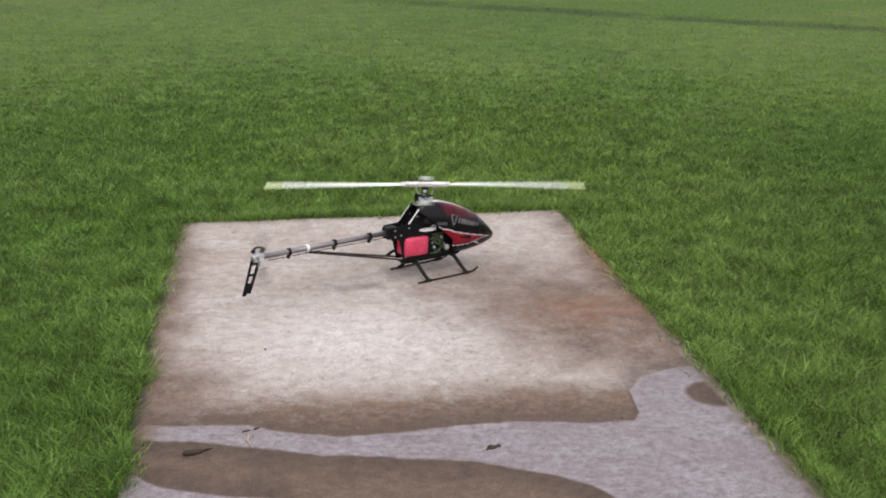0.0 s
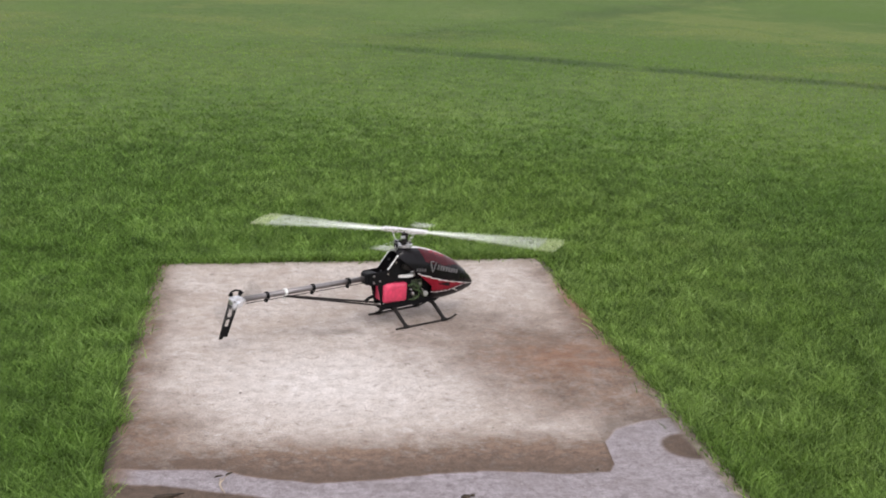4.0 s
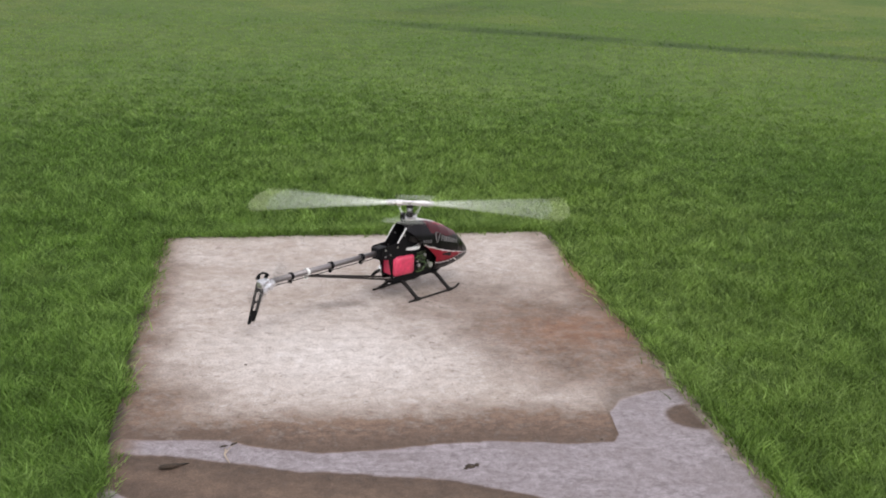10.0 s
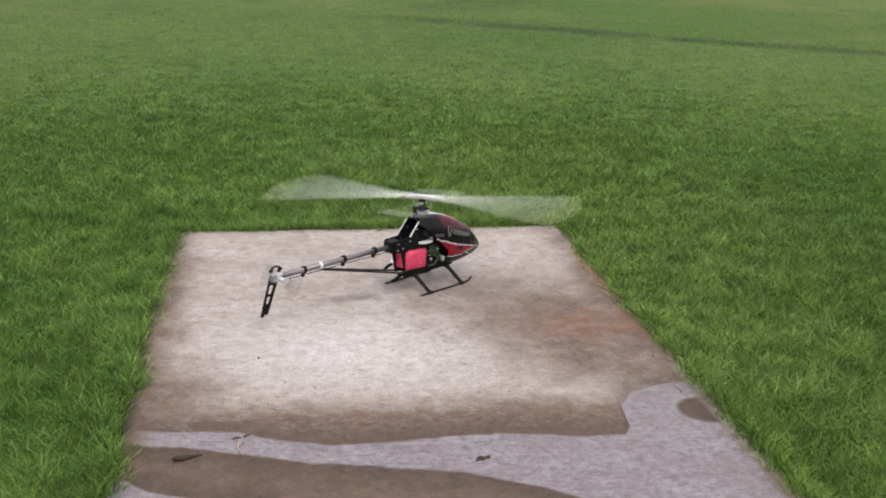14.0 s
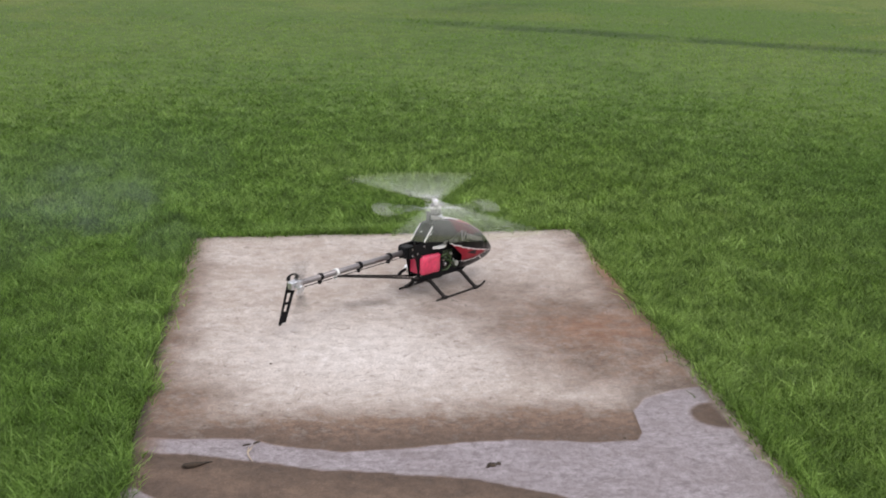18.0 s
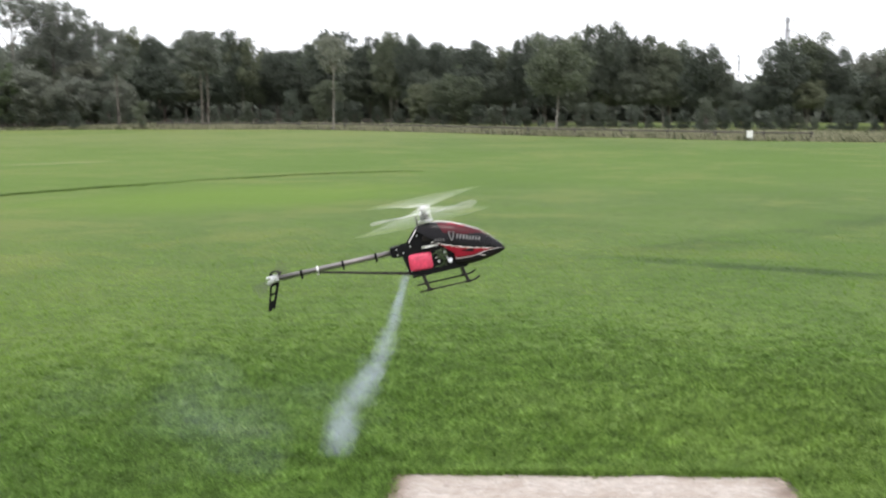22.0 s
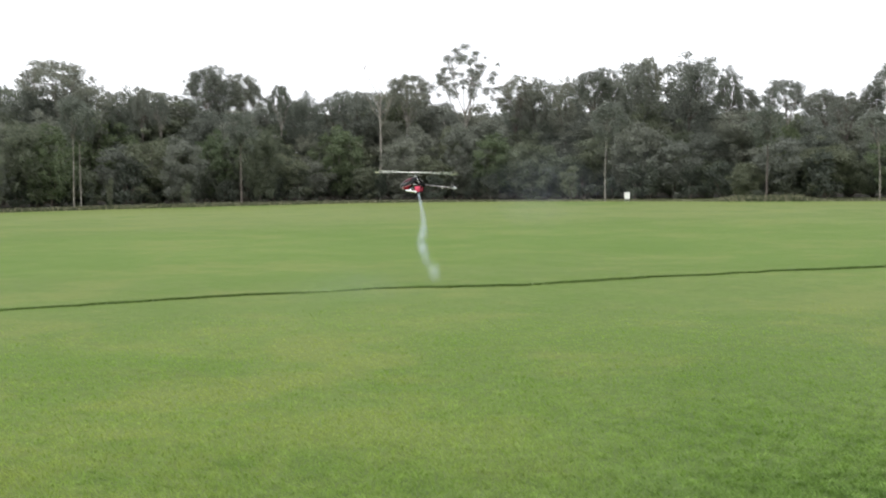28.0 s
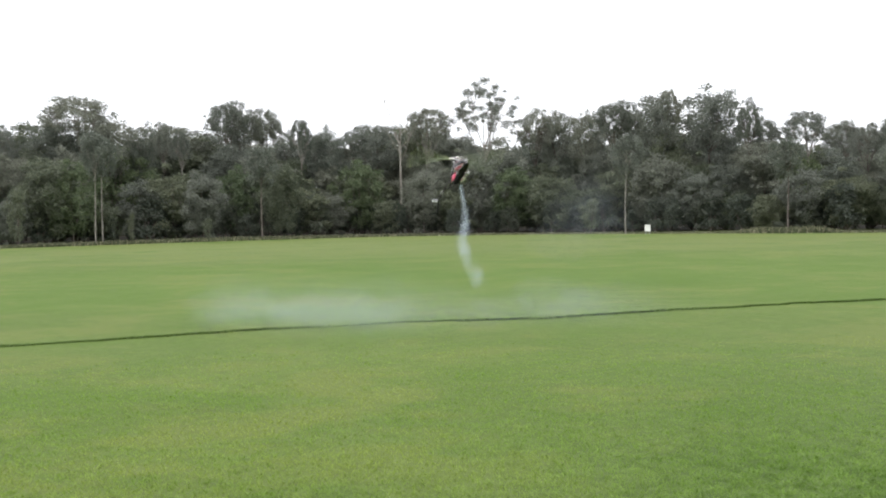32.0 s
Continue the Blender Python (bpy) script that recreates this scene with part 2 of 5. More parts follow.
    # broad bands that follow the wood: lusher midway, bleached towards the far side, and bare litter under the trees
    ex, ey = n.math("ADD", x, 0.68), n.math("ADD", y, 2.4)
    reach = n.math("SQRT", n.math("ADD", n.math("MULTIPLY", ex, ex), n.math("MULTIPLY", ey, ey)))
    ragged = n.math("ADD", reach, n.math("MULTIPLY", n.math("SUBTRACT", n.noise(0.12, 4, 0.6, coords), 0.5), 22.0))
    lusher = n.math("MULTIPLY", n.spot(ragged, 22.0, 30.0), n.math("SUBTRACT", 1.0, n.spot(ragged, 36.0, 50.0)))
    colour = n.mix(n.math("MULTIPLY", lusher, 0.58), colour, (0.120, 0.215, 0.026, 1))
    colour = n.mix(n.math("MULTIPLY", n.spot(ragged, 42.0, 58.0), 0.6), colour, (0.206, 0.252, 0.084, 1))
    # uneven growth over the open field: pale, thin and lush patches of a metre to ten
    open_field = n.spot(far, 2.0, 8.0)
    thin = n.math("MULTIPLY_ADD", n.noise(0.22, 6, 0.68, coords, 0.6), 0.6, n.math("MULTIPLY", n.noise(0.9, 5, 0.7, coords), 0.4))
    colour = n.mix(n.math("MULTIPLY", n.math("MULTIPLY", n.spot(thin, 0.49, 0.59), open_field), 0.55), colour, (0.205, 0.245, 0.062, 1))
    colour = n.mix(n.math("MULTIPLY", n.math("MULTIPLY", n.math("SUBTRACT", 1.0, n.spot(thin, 0.40, 0.50)), open_field), 0.5), colour, (0.098, 0.185, 0.016, 1))
    colour = n.mix(n.math("MULTIPLY", fresh, 0.7), colour, (0.150, 0.262, 0.022, 1))
    colour = n.mix(n.math("MULTIPLY", streak, 0.6), colour, (0.33, 0.33, 0.17, 1))
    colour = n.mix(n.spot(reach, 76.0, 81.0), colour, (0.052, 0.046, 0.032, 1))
    return colour, far


def grass_ground():
    n = Nodes("turf")
    coords, x, y, z = n.place()
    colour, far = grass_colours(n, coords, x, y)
    grain = n.noise(38, 6, 0.7, coords)
    dark = n.mix(n.spot(grain, 0.3, 0.72), n.mix(n.spot(far, 1.0, 5.0), (0.5, 0.5, 0.45, 1), (0.60, 0.60, 0.58, 1)), n.mix(n.spot(far, 1.0, 5.0), (1.22, 1.22, 1.12, 1), (0.82, 0.82, 0.79, 1)))
    colour = n.mix(1.0, colour, dark, "MULTIPLY")
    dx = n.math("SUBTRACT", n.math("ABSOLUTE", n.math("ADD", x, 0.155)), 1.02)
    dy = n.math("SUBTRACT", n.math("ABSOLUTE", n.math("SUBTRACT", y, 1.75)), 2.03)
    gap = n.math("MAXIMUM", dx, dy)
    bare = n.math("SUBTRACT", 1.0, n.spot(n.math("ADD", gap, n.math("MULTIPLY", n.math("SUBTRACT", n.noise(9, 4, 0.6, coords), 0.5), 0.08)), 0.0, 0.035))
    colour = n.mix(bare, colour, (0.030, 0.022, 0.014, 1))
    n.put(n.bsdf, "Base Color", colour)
    n.bsdf.inputs["Roughness"].default_value = 0.85
    n.bsdf.inputs["Specular IOR Level"].default_value = 0.2
    n.bump(n.math("ADD", grain, n.noise(9, 5, 0.65, coords)), 0.5, 0.02)
    return n.mat


def grass_blade():
    n = Nodes("grass_blade")
    coords, x, y, z = n.place()
    colour, far = grass_colours(n, coords, x, y)
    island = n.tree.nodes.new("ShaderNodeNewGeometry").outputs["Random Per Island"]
    # palest blades carry a painted bluish sheen; farther ones are lightened against self-shade
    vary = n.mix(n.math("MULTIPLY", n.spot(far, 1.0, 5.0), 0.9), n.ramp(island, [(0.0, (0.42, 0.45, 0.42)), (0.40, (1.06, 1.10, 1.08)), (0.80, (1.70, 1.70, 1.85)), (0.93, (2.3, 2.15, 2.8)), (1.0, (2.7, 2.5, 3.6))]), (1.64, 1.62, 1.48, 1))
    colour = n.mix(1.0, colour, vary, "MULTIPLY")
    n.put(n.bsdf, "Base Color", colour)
    n.bsdf.inputs["Roughness"].default_value = 0.6
    n.bsdf.inputs["Specular IOR Level"].default_value = 0.3
    n.bsdf.inputs["Transmission Weight"].default_value = 0.0
    glow = n.add("ShaderNodeBsdfTranslucent")
    n.tree.links.new(colour, glow.inputs[0])
    both = n.add("ShaderNodeMixShader", Fac=0.48)
    n.tree.links.new(n.bsdf.outputs[0], both.inputs[1])
    n.tree.links.new(glow.outputs[0], both.inputs[2])
    n.tree.links.new(both.outputs[0], n.out.inputs[0])
    return n.mat


def concrete():
    """The pad: pale dry concrete, brown dried silt, rust, and a damp film towards the near end."""
    n = Nodes("concrete")
    coords, x, y, z = n.place()
    grain, fine = n.noise(160, 4, 0.65, coords), n.noise(45, 5, 0.6, coords)
    cloud, blot = n.noise(2.6, 6, 0.62, coords), n.noise(7.5, 6, 0.65, coords)
    mottle = n.noise(24, 6, 0.75, coords)
    mx, my = n.math("ADD", x, 0.38), n.math("SUBTRACT", y, 2.12)
    middle = n.math("SQRT", n.math("ADD", n.math("MULTIPLY", n.math("MULTIPLY", mx, mx), 1.3), n.math("MULTIPLY", n.math("MULTIPLY", my, my), 2.2)))
    middle = n.math("SUBTRACT", 1.0, n.spot(n.math("ADD", middle, n.math("SUBTRACT", cloud, 0.5)), 0.1, 0.9))
    bleach = n.math("ADD", n.math("MULTIPLY", middle, 0.55), n.math("MULTIPLY", n.spot(n.math("MULTIPLY_ADD", blot, 0.5, n.math("MULTIPLY", cloud, 0.5)), 0.36, 0.64), 0.5), clamp=True)
    base = n.mix(bleach, (0.375, 0.312, 0.266, 1), (0.635, 0.588, 0.560, 1))
    base = n.mix(n.math("MULTIPLY", n.spot(blot, 0.50, 0.74), 0.45), base, (0.30, 0.245, 0.200, 1))
    base = n.mix(n.math("MULTIPLY", n.spot(mottle, 0.50, 0.70), 0.6), base, (0.300, 0.250, 0.210, 1))
    streaks = n.noise(13, 6, 0.75, coords, 1.5)
    base = n.mix(n.math("MULTIPLY", n.spot(streaks, 0.54, 0.68), 0.35), base, (0.72, 0.70, 0.70, 1))
    wob = n.math("MULTIPLY", n.math("SUBTRACT", n.noise(1.9, 5, 0.6, coords), 0.5), 0.5)
    rip = n.math("MULTIPLY", n.math("SUBTRACT", blot, 0.5), 0.22)
    silt = n.mix(n.spot(n.math("MULTIPLY_ADD", n.noise(30, 6, 0.7, coords), 0.5, n.math("MULTIPLY", blot, 0.5)), 0.36, 0.64), (0.092, 0.058, 0.040, 1), (0.212, 0.140, 0.100, 1))
    # the band of silt before the damp film
    d = n.math("ADD", n.math("SUBTRACT", 1.68, y), n.math("ADD", n.math("MULTIPLY", wob, 0.5), rip))
    band = n.spot(d, -0.06, 0.26)
    # the silt to the right and along the edges
    p, q = n.math("SUBTRACT", x, 0.70), n.math("SUBTRACT", y, 2.10)
    u = n.math("SUBTRACT", n.math("MULTIPLY", p, 0.55), n.math("MULTIPLY", q, 0.83))
    v = n.math("ADD", n.math("MULTIPLY", p, 0.83), n.math("MULTIPLY", q, 0.55))
    r = n.math("SQRT", n.math("ADD", n.math("MULTIPLY", n.math("MULTIPLY", u, u), 0.36), n.math("MULTIPLY", n.math("MULTIPLY", v, v), 1.5)))
    r = n.math("ADD", r, n.math("ADD", wob, rip))
    blotch = n.math("SUBTRACT", 1.0, n.spot(r, 0.20, 0.86))
    grow = n.math("MULTIPLY", n.math("SUBTRACT", 3.76, y), 0.0345)
    left, right = n.math("ADD", n.math("ADD", x, 1.128), n.math("MULTIPLY", grow, 0.4)), n.math("ADD", n.math("SUBTRACT", 0.80, x), n.math("MULTIPLY", grow, 0.87))
    rim = n.math("MINIMUM", n.math("MINIMUM", left, right), n.math("SUBTRACT", 3.76, y))
    wide_right = n.math("ADD", n.math("MULTIPLY", right, 0.48), n.math("MULTIPLY", n.spot(y, 2.6, 3.3), 0.10))
    broad_rim = n.math("MINIMUM", n.math("MINIMUM", left, wide_right), n.math("SUBTRACT", 3.86, y))
    soil = n.math("SUBTRACT", 1.0, n.spot(n.math("ADD", rim, n.math("MULTIPLY", rip, 0.35)), 0.004, 0.042))
    rim = n.math("SUBTRACT", 1.0, n.spot(n.math("ADD", broad_rim, n.math("ADD", n.math("MULTIPLY", wob, 0.4), n.math("MULTIPLY", rip, 0.5))), 0.0, 0.22))
    cu, cv = n.math("ADD", x, 1.15), n.math("SUBTRACT", y, 1.65)
    nook = n.math("SQRT", n.math("ADD", n.math("MULTIPLY", cu, cu), n.math("MULTIPLY", n.math("MULTIPLY", cv, cv), 0.6)))
    rim = n.math("MAXIMUM", rim, n.math("MULTIPLY", n.math("SUBTRACT", 1.0, n.spot(n.math("ADD", nook, rip), 0.10, 0.50)), 0.85))
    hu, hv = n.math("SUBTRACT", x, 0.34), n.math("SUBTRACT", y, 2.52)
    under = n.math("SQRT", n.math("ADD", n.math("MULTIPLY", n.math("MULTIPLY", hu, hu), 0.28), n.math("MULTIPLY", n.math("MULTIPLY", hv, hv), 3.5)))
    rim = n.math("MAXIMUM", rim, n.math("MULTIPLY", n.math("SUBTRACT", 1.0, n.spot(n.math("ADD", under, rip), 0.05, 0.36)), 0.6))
    dirt = n.math("MAXIMUM", n.math("MAXIMUM", n.math("MULTIPLY", band, 1.15), n.math("MULTIPLY", blotch, 0.9)), n.math("MULTIPLY", rim, 1.1))
    dirt = n.math("MULTIPLY", dirt, n.math("MULTIPLY_ADD", n.spot(n.math("MULTIPLY_ADD", n.noise(15, 7, 0.75, coords), 0.75, n.math("MULTIPLY", fine, 0.25)), 0.36, 0.62), 0.62, 0.62), clamp=True)
    colour = n.mix(dirt, base, silt)
    colour = n.mix(n.math("MULTIPLY", soil, 0.85), colour, (0.062, 0.046, 0.032, 1))
    # a smear of oil under the machine, widened to paint in its soft shadow
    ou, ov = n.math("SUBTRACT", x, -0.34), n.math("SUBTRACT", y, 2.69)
    oil_shadow = n.math("SQRT", n.math("ADD", n.math("MULTIPLY", n.math("MULTIPLY", ou, ou), 0.35), n.math("MULTIPLY", n.math("MULTIPLY", ov, ov), 5.0)))
    oil_shadow = n.math("SUBTRACT", 1.0, n.spot(n.math("ADD", oil_shadow, n.math("MULTIPLY", rip, 0.8)), 0.0, 0.15))
    colour = n.mix(n.math("MULTIPLY", oil_shadow, 0.42), colour, (0.10, 0.082, 0.070, 1))
    # rust streaks near the edge
    ru, rv = n.math("SUBTRACT", x, 0.62), n.math("SUBTRACT", y, 2.30)
    rr = n.math("SQRT", n.math("ADD", n.math("MULTIPLY", ru, ru), n.math("MULTIPLY", n.math("MULTIPLY", rv, rv), 3.0)))
    rust = n.math("SUBTRACT", 1.0, n.spot(n.math("ADD", rr, n.math("ADD", rip, n.math("MULTIPLY", wob, 0.6))), 0.02, 0.50))
    colour = n.mix(n.math("MULTIPLY", rust, n.math("MULTIPLY_ADD", n.spot(blot, 0.38, 0.62), 0.45, 0.22)), colour, (0.235, 0.108, 0.055, 1))
    # the damp film: its upper shore, a tongue to the right, and dry islands in it
    along = n.math("DIVIDE", n.math("ADD", x, 1.2), 2.1)
    shore = n.ramp(along, [(0.0, 0.382), (0.10, 0.370), (0.20, 0.358), (0.27, 0.326), (0.34, 0.310), (0.47, 0.320), (0.60, 0.326), (0.72, 0.310), (0.79, 0.308),
                           (0.805, 0.33), (0.812, 0.40), (0.845, 0.442), (0.90, 0.464), (0.95, 0.472), (1.0, 0.475)])
    shore = n.math("ADD", n.math("MULTIPLY", shore, 2.5), 0.515)
    ripple = n.math("MULTIPLY", n.math("SUBTRACT", n.noise(5.5, 4, 0.6, coords), 0.5), 0.05)
    wet = n.spot(n.math("ADD", n.math("SUBTRACT", shore, y), ripple), -0.004, 0.014)
    low = n.ramp(along, [(0.0, 0.336), (0.05, 0.335), (0.11, 0.325), (0.20, 0.298), (0.30, 0.264), (0.41, 0.247), (0.53, 0.222), (0.61, 0.184), (0.67, 0.148), (0.70, 0.10), (0.74, 0.0)])
    low = n.math("ADD", n.math("MULTIPLY", low, 2.5), 0.515)
    island = n.spot(n.math("ADD", n.math("SUBTRACT", low, y), n.math("MULTIPLY", ripple, 1.3)), -0.006, 0.018)
    pool = n.ramp(along, [(0.0, 0.252), (0.032, 0.243), (0.054, 0.218), (0.078, 0.200), (0.161, 0.171), (0.247, 0.154), (0.259, 0.110), (0.280, 0.0)])
    pool = n.math("ADD", n.math("MULTIPLY", pool, 2.5), 0.515)
    corner = n.math("ADD", n.math("SUBTRACT", y, pool), n.math("MULTIPLY", ripple, 0.6))
    island = n.math("MULTIPLY", island, n.spot(corner, -0.004, 0.016))
    # the island is darkest along its shores and dries paler in its middle
    shore_off = n.math("MINIMUM", n.math("SUBTRACT", low, y), corner)
    dried = n.spot(n.math("ADD", shore_off, n.math("MULTIPLY", n.math("SUBTRACT", blot, 0.5), 0.25)), 0.02, 0.22)
    su, sv = n.math("SUBTRACT", x, 0.80), n.math("SUBTRACT", y, 1.45)
    spot = n.math("SQRT", n.math("ADD", n.math("MULTIPLY", su, su), n.math("MULTIPLY", n.math("MULTIPLY", sv, sv), 1.15)))
    spot = n.math("SUBTRACT", 1.0, n.spot(n.math("ADD", spot, n.math("MULTIPLY", ripple, 0.8)), 0.095, 0.125))
    wet = n.math("MULTIPLY", wet, n.math("SUBTRACT", 1.0, n.math("MAXIMUM", island, spot)), clamp=True)
    colour = n.mix(n.math("MULTIPLY", n.math("MAXIMUM", island, spot), 0.85), colour, n.mix(n.math("MULTIPLY_ADD", n.spot(mottle, 0.3, 0.7), 0.45, n.math("MULTIPLY", dried, 0.55)), (0.056, 0.037, 0.026, 1), (0.160, 0.106, 0.073, 1)))
    damp = n.mix(n.spot(n.math("MULTIPLY_ADD", mottle, 0.5, n.math("MULTIPLY", fine, 0.5)), 0.36, 0.62), (0.170, 0.140, 0.148, 1), (0.325, 0.285, 0.302, 1))
    damp = n.mix(n.math("MULTIPLY", n.spot(n.noise(4.5, 5, 0.65, coords), 0.42, 0.62), 0.45), damp, (0.175, 0.140, 0.140, 1))
    # a darker tide mark along the shores of the film
    tide = n.math("SUBTRACT", n.math("ADD", n.math("SUBTRACT", y, shore), 0.0), ripple)
    tide = n.math("MULTIPLY", n.spot(tide, -0.01, 0.01), n.math("SUBTRACT", 1.0, n.spot(tide, 0.02, 0.17)))
    colour = n.mix(n.math("MULTIPLY", tide, n.math("MULTIPLY_ADD", n.spot(blot, 0.35, 0.65), 0.30, 0.32)), colour, (0.060, 0.040, 0.028, 1))
    # the film stops short of a dry lip along the edge
    lip = n.math("MULTIPLY", n.spot(n.math("ADD", right, n.math("MULTIPLY", ripple, 0.8)), 0.055, 0.085), n.math("MAXIMUM", n.spot(n.math("ADD", left, n.math("MULTIPLY", ripple, 1.2)), 0.03, 0.13), n.math("SUBTRACT", 1.0, n.spot(y, 1.08, 1.14))))
    wet = n.math("MULTIPLY", wet, lip)
    lipped = n.math("MULTIPLY", n.math("SUBTRACT", 1.0, lip), n.math("MULTIPLY", n.spot(x, 0.0, 0.1), n.math("SUBTRACT", 1.0, n.spot(y, 1.75, 2.1))))
    colour = n.mix(n.math("MULTIPLY", lipped, 0.75), colour, n.mix(n.spot(blot, 0.35, 0.65), (0.170, 0.125, 0.100, 1), (0.33, 0.28, 0.245, 1)))
    stain = n.math("MULTIPLY", n.math("SUBTRACT", 1.0, n.spot(n.math("ADD", right, n.math("MULTIPLY", rip, 0.6)), 0.02, 0.11)), n.math("MULTIPLY", n.spot(y, 2.5, 2.9), n.math("SUBTRACT", 1.0, n.spot(y, 3.2, 3.5))))
    colour = n.mix(n.math("MULTIPLY", stain, 0.6), colour, (0.27, 0.115, 0.05, 1))
    colour = n.mix(wet, colour, damp)
    # coarse specks of dirt and worn-out aggregate
    coarse = n.noise(34, 3, 0.6, coords, 0.8)
    colour = n.mix(n.math("MULTIPLY", n.spot(coarse, 0.60, 0.70), 0.45), colour, (0.085, 0.058, 0.042, 1))
    speck = n.mix(n.spot(grain, 0.3, 0.7), (0.70, 0.70, 0.70, 1), (1.16, 1.16, 1.16, 1))
    colour = n.mix(1.0, colour, speck, "MULTIPLY")
    blotchy = n.mix(n.spot(n.noise(19, 6, 0.72, coords, 0.4), 0.34, 0.66), (0.89, 0.88, 0.87, 1), (1.15, 1.15, 1.15, 1))
    colour = n.mix(1.0, colour, blotchy, "MULTIPLY")
    # pits and grit
    pit = n.spot(n.noise(75, 5, 0.7, coords), 0.60, 0.70)
    colour = n.mix(n.math("MULTIPLY", pit, 0.6), colour, (0.15, 0.115, 0.085, 1))
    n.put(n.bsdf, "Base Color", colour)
    n.put(n.bsdf, "Roughness", n.math("SUBTRACT", 0.9, n.math("MULTIPLY", wet, 0.42)))
    n.bump(n.math("ADD", n.math("MULTIPLY", grain, 0.6), n.math("MULTIPLY_ADD", mottle, 0.8, fine)), 0.5, 0.007)
    return n.mat


def leaf(name, dark, light, shine=0.45):
    n = Nodes(name)
    island = n.tree.nodes.new("ShaderNodeNewGeometry").outputs["Random Per Island"]
    tint = n.tree.nodes.new("ShaderNodeObjectInfo").outputs["Random"]
    colour = n.mix(island, (*dark, 1), (*light, 1))
    colour = n.mix(1.0, colour, n.ramp(tint, [(0, (0.75, 0.78, 0.74)), (0.5, (1.0, 1.0, 1.0)), (1, (1.18, 1.14, 1.05))]), "MULTIPLY")
    n.put(n.bsdf, "Base Color", colour)
    n.bsdf.inputs["Roughness"].default_value = shine
    glow = n.add("ShaderNodeBsdfTranslucent")
    n.tree.links.new(colour, glow.inputs[0])
    both = n.add("ShaderNodeMixShader", Fac=0.45)
    n.tree.links.new(n.bsdf.outputs[0], both.inputs[1])
    n.tree.links.new(glow.outputs[0], both.inputs[2])
    n.tree.links.new(both.outputs[0], n.out.inputs[0])
    return n.mat


TURF, BLADE, CONCRETE = grass_ground(), grass_blade(), concrete()
# the far leaves hold aerial haze in their colour, lighter and greyer, GUM most
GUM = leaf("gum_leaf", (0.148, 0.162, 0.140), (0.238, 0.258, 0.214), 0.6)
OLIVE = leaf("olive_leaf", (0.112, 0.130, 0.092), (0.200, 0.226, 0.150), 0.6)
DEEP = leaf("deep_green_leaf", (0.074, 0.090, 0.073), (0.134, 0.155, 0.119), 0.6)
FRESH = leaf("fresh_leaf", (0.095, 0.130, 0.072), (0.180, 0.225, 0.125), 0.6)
BARK = surface("bark", (0.13, 0.110, 0.095), 0.9, grain=14, vary=0.45, bump=0.5)
PALE_BARK = surface("pale_bark", (0.25, 0.23, 0.20), 0.85, grain=10, vary=0.35, bump=0.4)
STRAW = leaf("straw", (0.19, 0.19, 0.125), (0.36, 0.35, 0.24), 0.8)
ROUGH = leaf("rough_grass", (0.070, 0.084, 0.046), (0.140, 0.152, 0.084), 0.8)
RANK = leaf("rank_grass", (0.094, 0.158, 0.036), (0.175, 0.255, 0.062), 0.7)
WHITE_PAINT = surface("white_paint", (0.78, 0.78, 0.76), 0.5, grain=30, vary=0.08)
STEEL = surface("galvanised_steel", (0.42, 0.43, 0.45), 0.5, 0.6, grain=20)
PYLON_STEEL = surface("weathered_steel", (0.10, 0.105, 0.11), 0.7, grain=20)
RAIL_WOOD = surface("weathered_rail", (0.10, 0.09, 0.08), 0.9, grain=20, vary=0.4, bump=0.3)

# ---- ground: one sheet to the horizon ----
rng = np.random.default_rng(7)
steps = np.concatenate([-np.geomspace(2500, 14, 22), np.linspace(-12, 22, 69), np.geomspace(24, 2500, 22)])
gx, gy = np.meshgrid(steps, steps + 4)
side = len(steps)
lumps = np.array([[noise.noise(Vector((a * 0.35, b * 0.35, 3.1))) for a in steps] for b in steps + 4])
rise = np.clip((np.hypot(gx, gy - 2) - 2.6) / 8, 0, 1) * lumps * 0.02
inside = (gx > -1.5) & (gx < 1.2) & (gy > -0.6) & (gy < 4.2)
gz = np.where(inside, -0.03, rise - 0.03)
cells = np.arange(side * side).reshape(side, side)
quads = np.stack([cells[:-1, :-1], cells[:-1, 1:], cells[1:, 1:], cells[1:, :-1]], -1).reshape(-1, 4)
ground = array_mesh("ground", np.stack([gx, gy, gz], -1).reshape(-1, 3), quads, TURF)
ground.data.polygons.foreach_set("use_smooth", [True] * len(ground.data.polygons))
tagged(ground, "wide mown green grass field, lush about the pad", "ground", kind="structure")

# ---- the concrete pad ----
bm = bmesh.new()
cols, rows_ = 40, 80
grid = []
for j in range(rows_ + 1):
    y = -0.25 + 4.01 * j / rows_
    line = []
    for i in range(cols + 1):
        grow = (3.76 - y) / 2.9
        x = -1.128 - 0.040 * grow + (1.928 + 0.127 * grow) * i / cols
        worn = 0.012 * noise.noise(Vector((x * 3, y * 3, 8.0)))
        ex = worn if i in (0, cols) else 0
        ey = worn if j in (0, rows_) else 0
        dip = 0.006 if i in (0, cols) or j in (0, rows_) else 0
        line.append(bm.verts.new((x + ex, y + ey, -dip + 0.0015 * noise.noise(Vector((x * 2, y * 2, 1.0))))))
    grid.append(line)
for j in range(rows_):
    for i in range(cols):
        bm.faces.new((grid[j][i], grid[j][i + 1], grid[j + 1][i + 1], grid[j + 1][i]))
rim = [e for e in bm.edges if e.is_boundary]
drop = bmesh.ops.extrude_edge_only(bm, edges=rim)["geom"]
for v in drop:
    if isinstance(v, bmesh.types.BMVert):
        v.co.z = -0.12
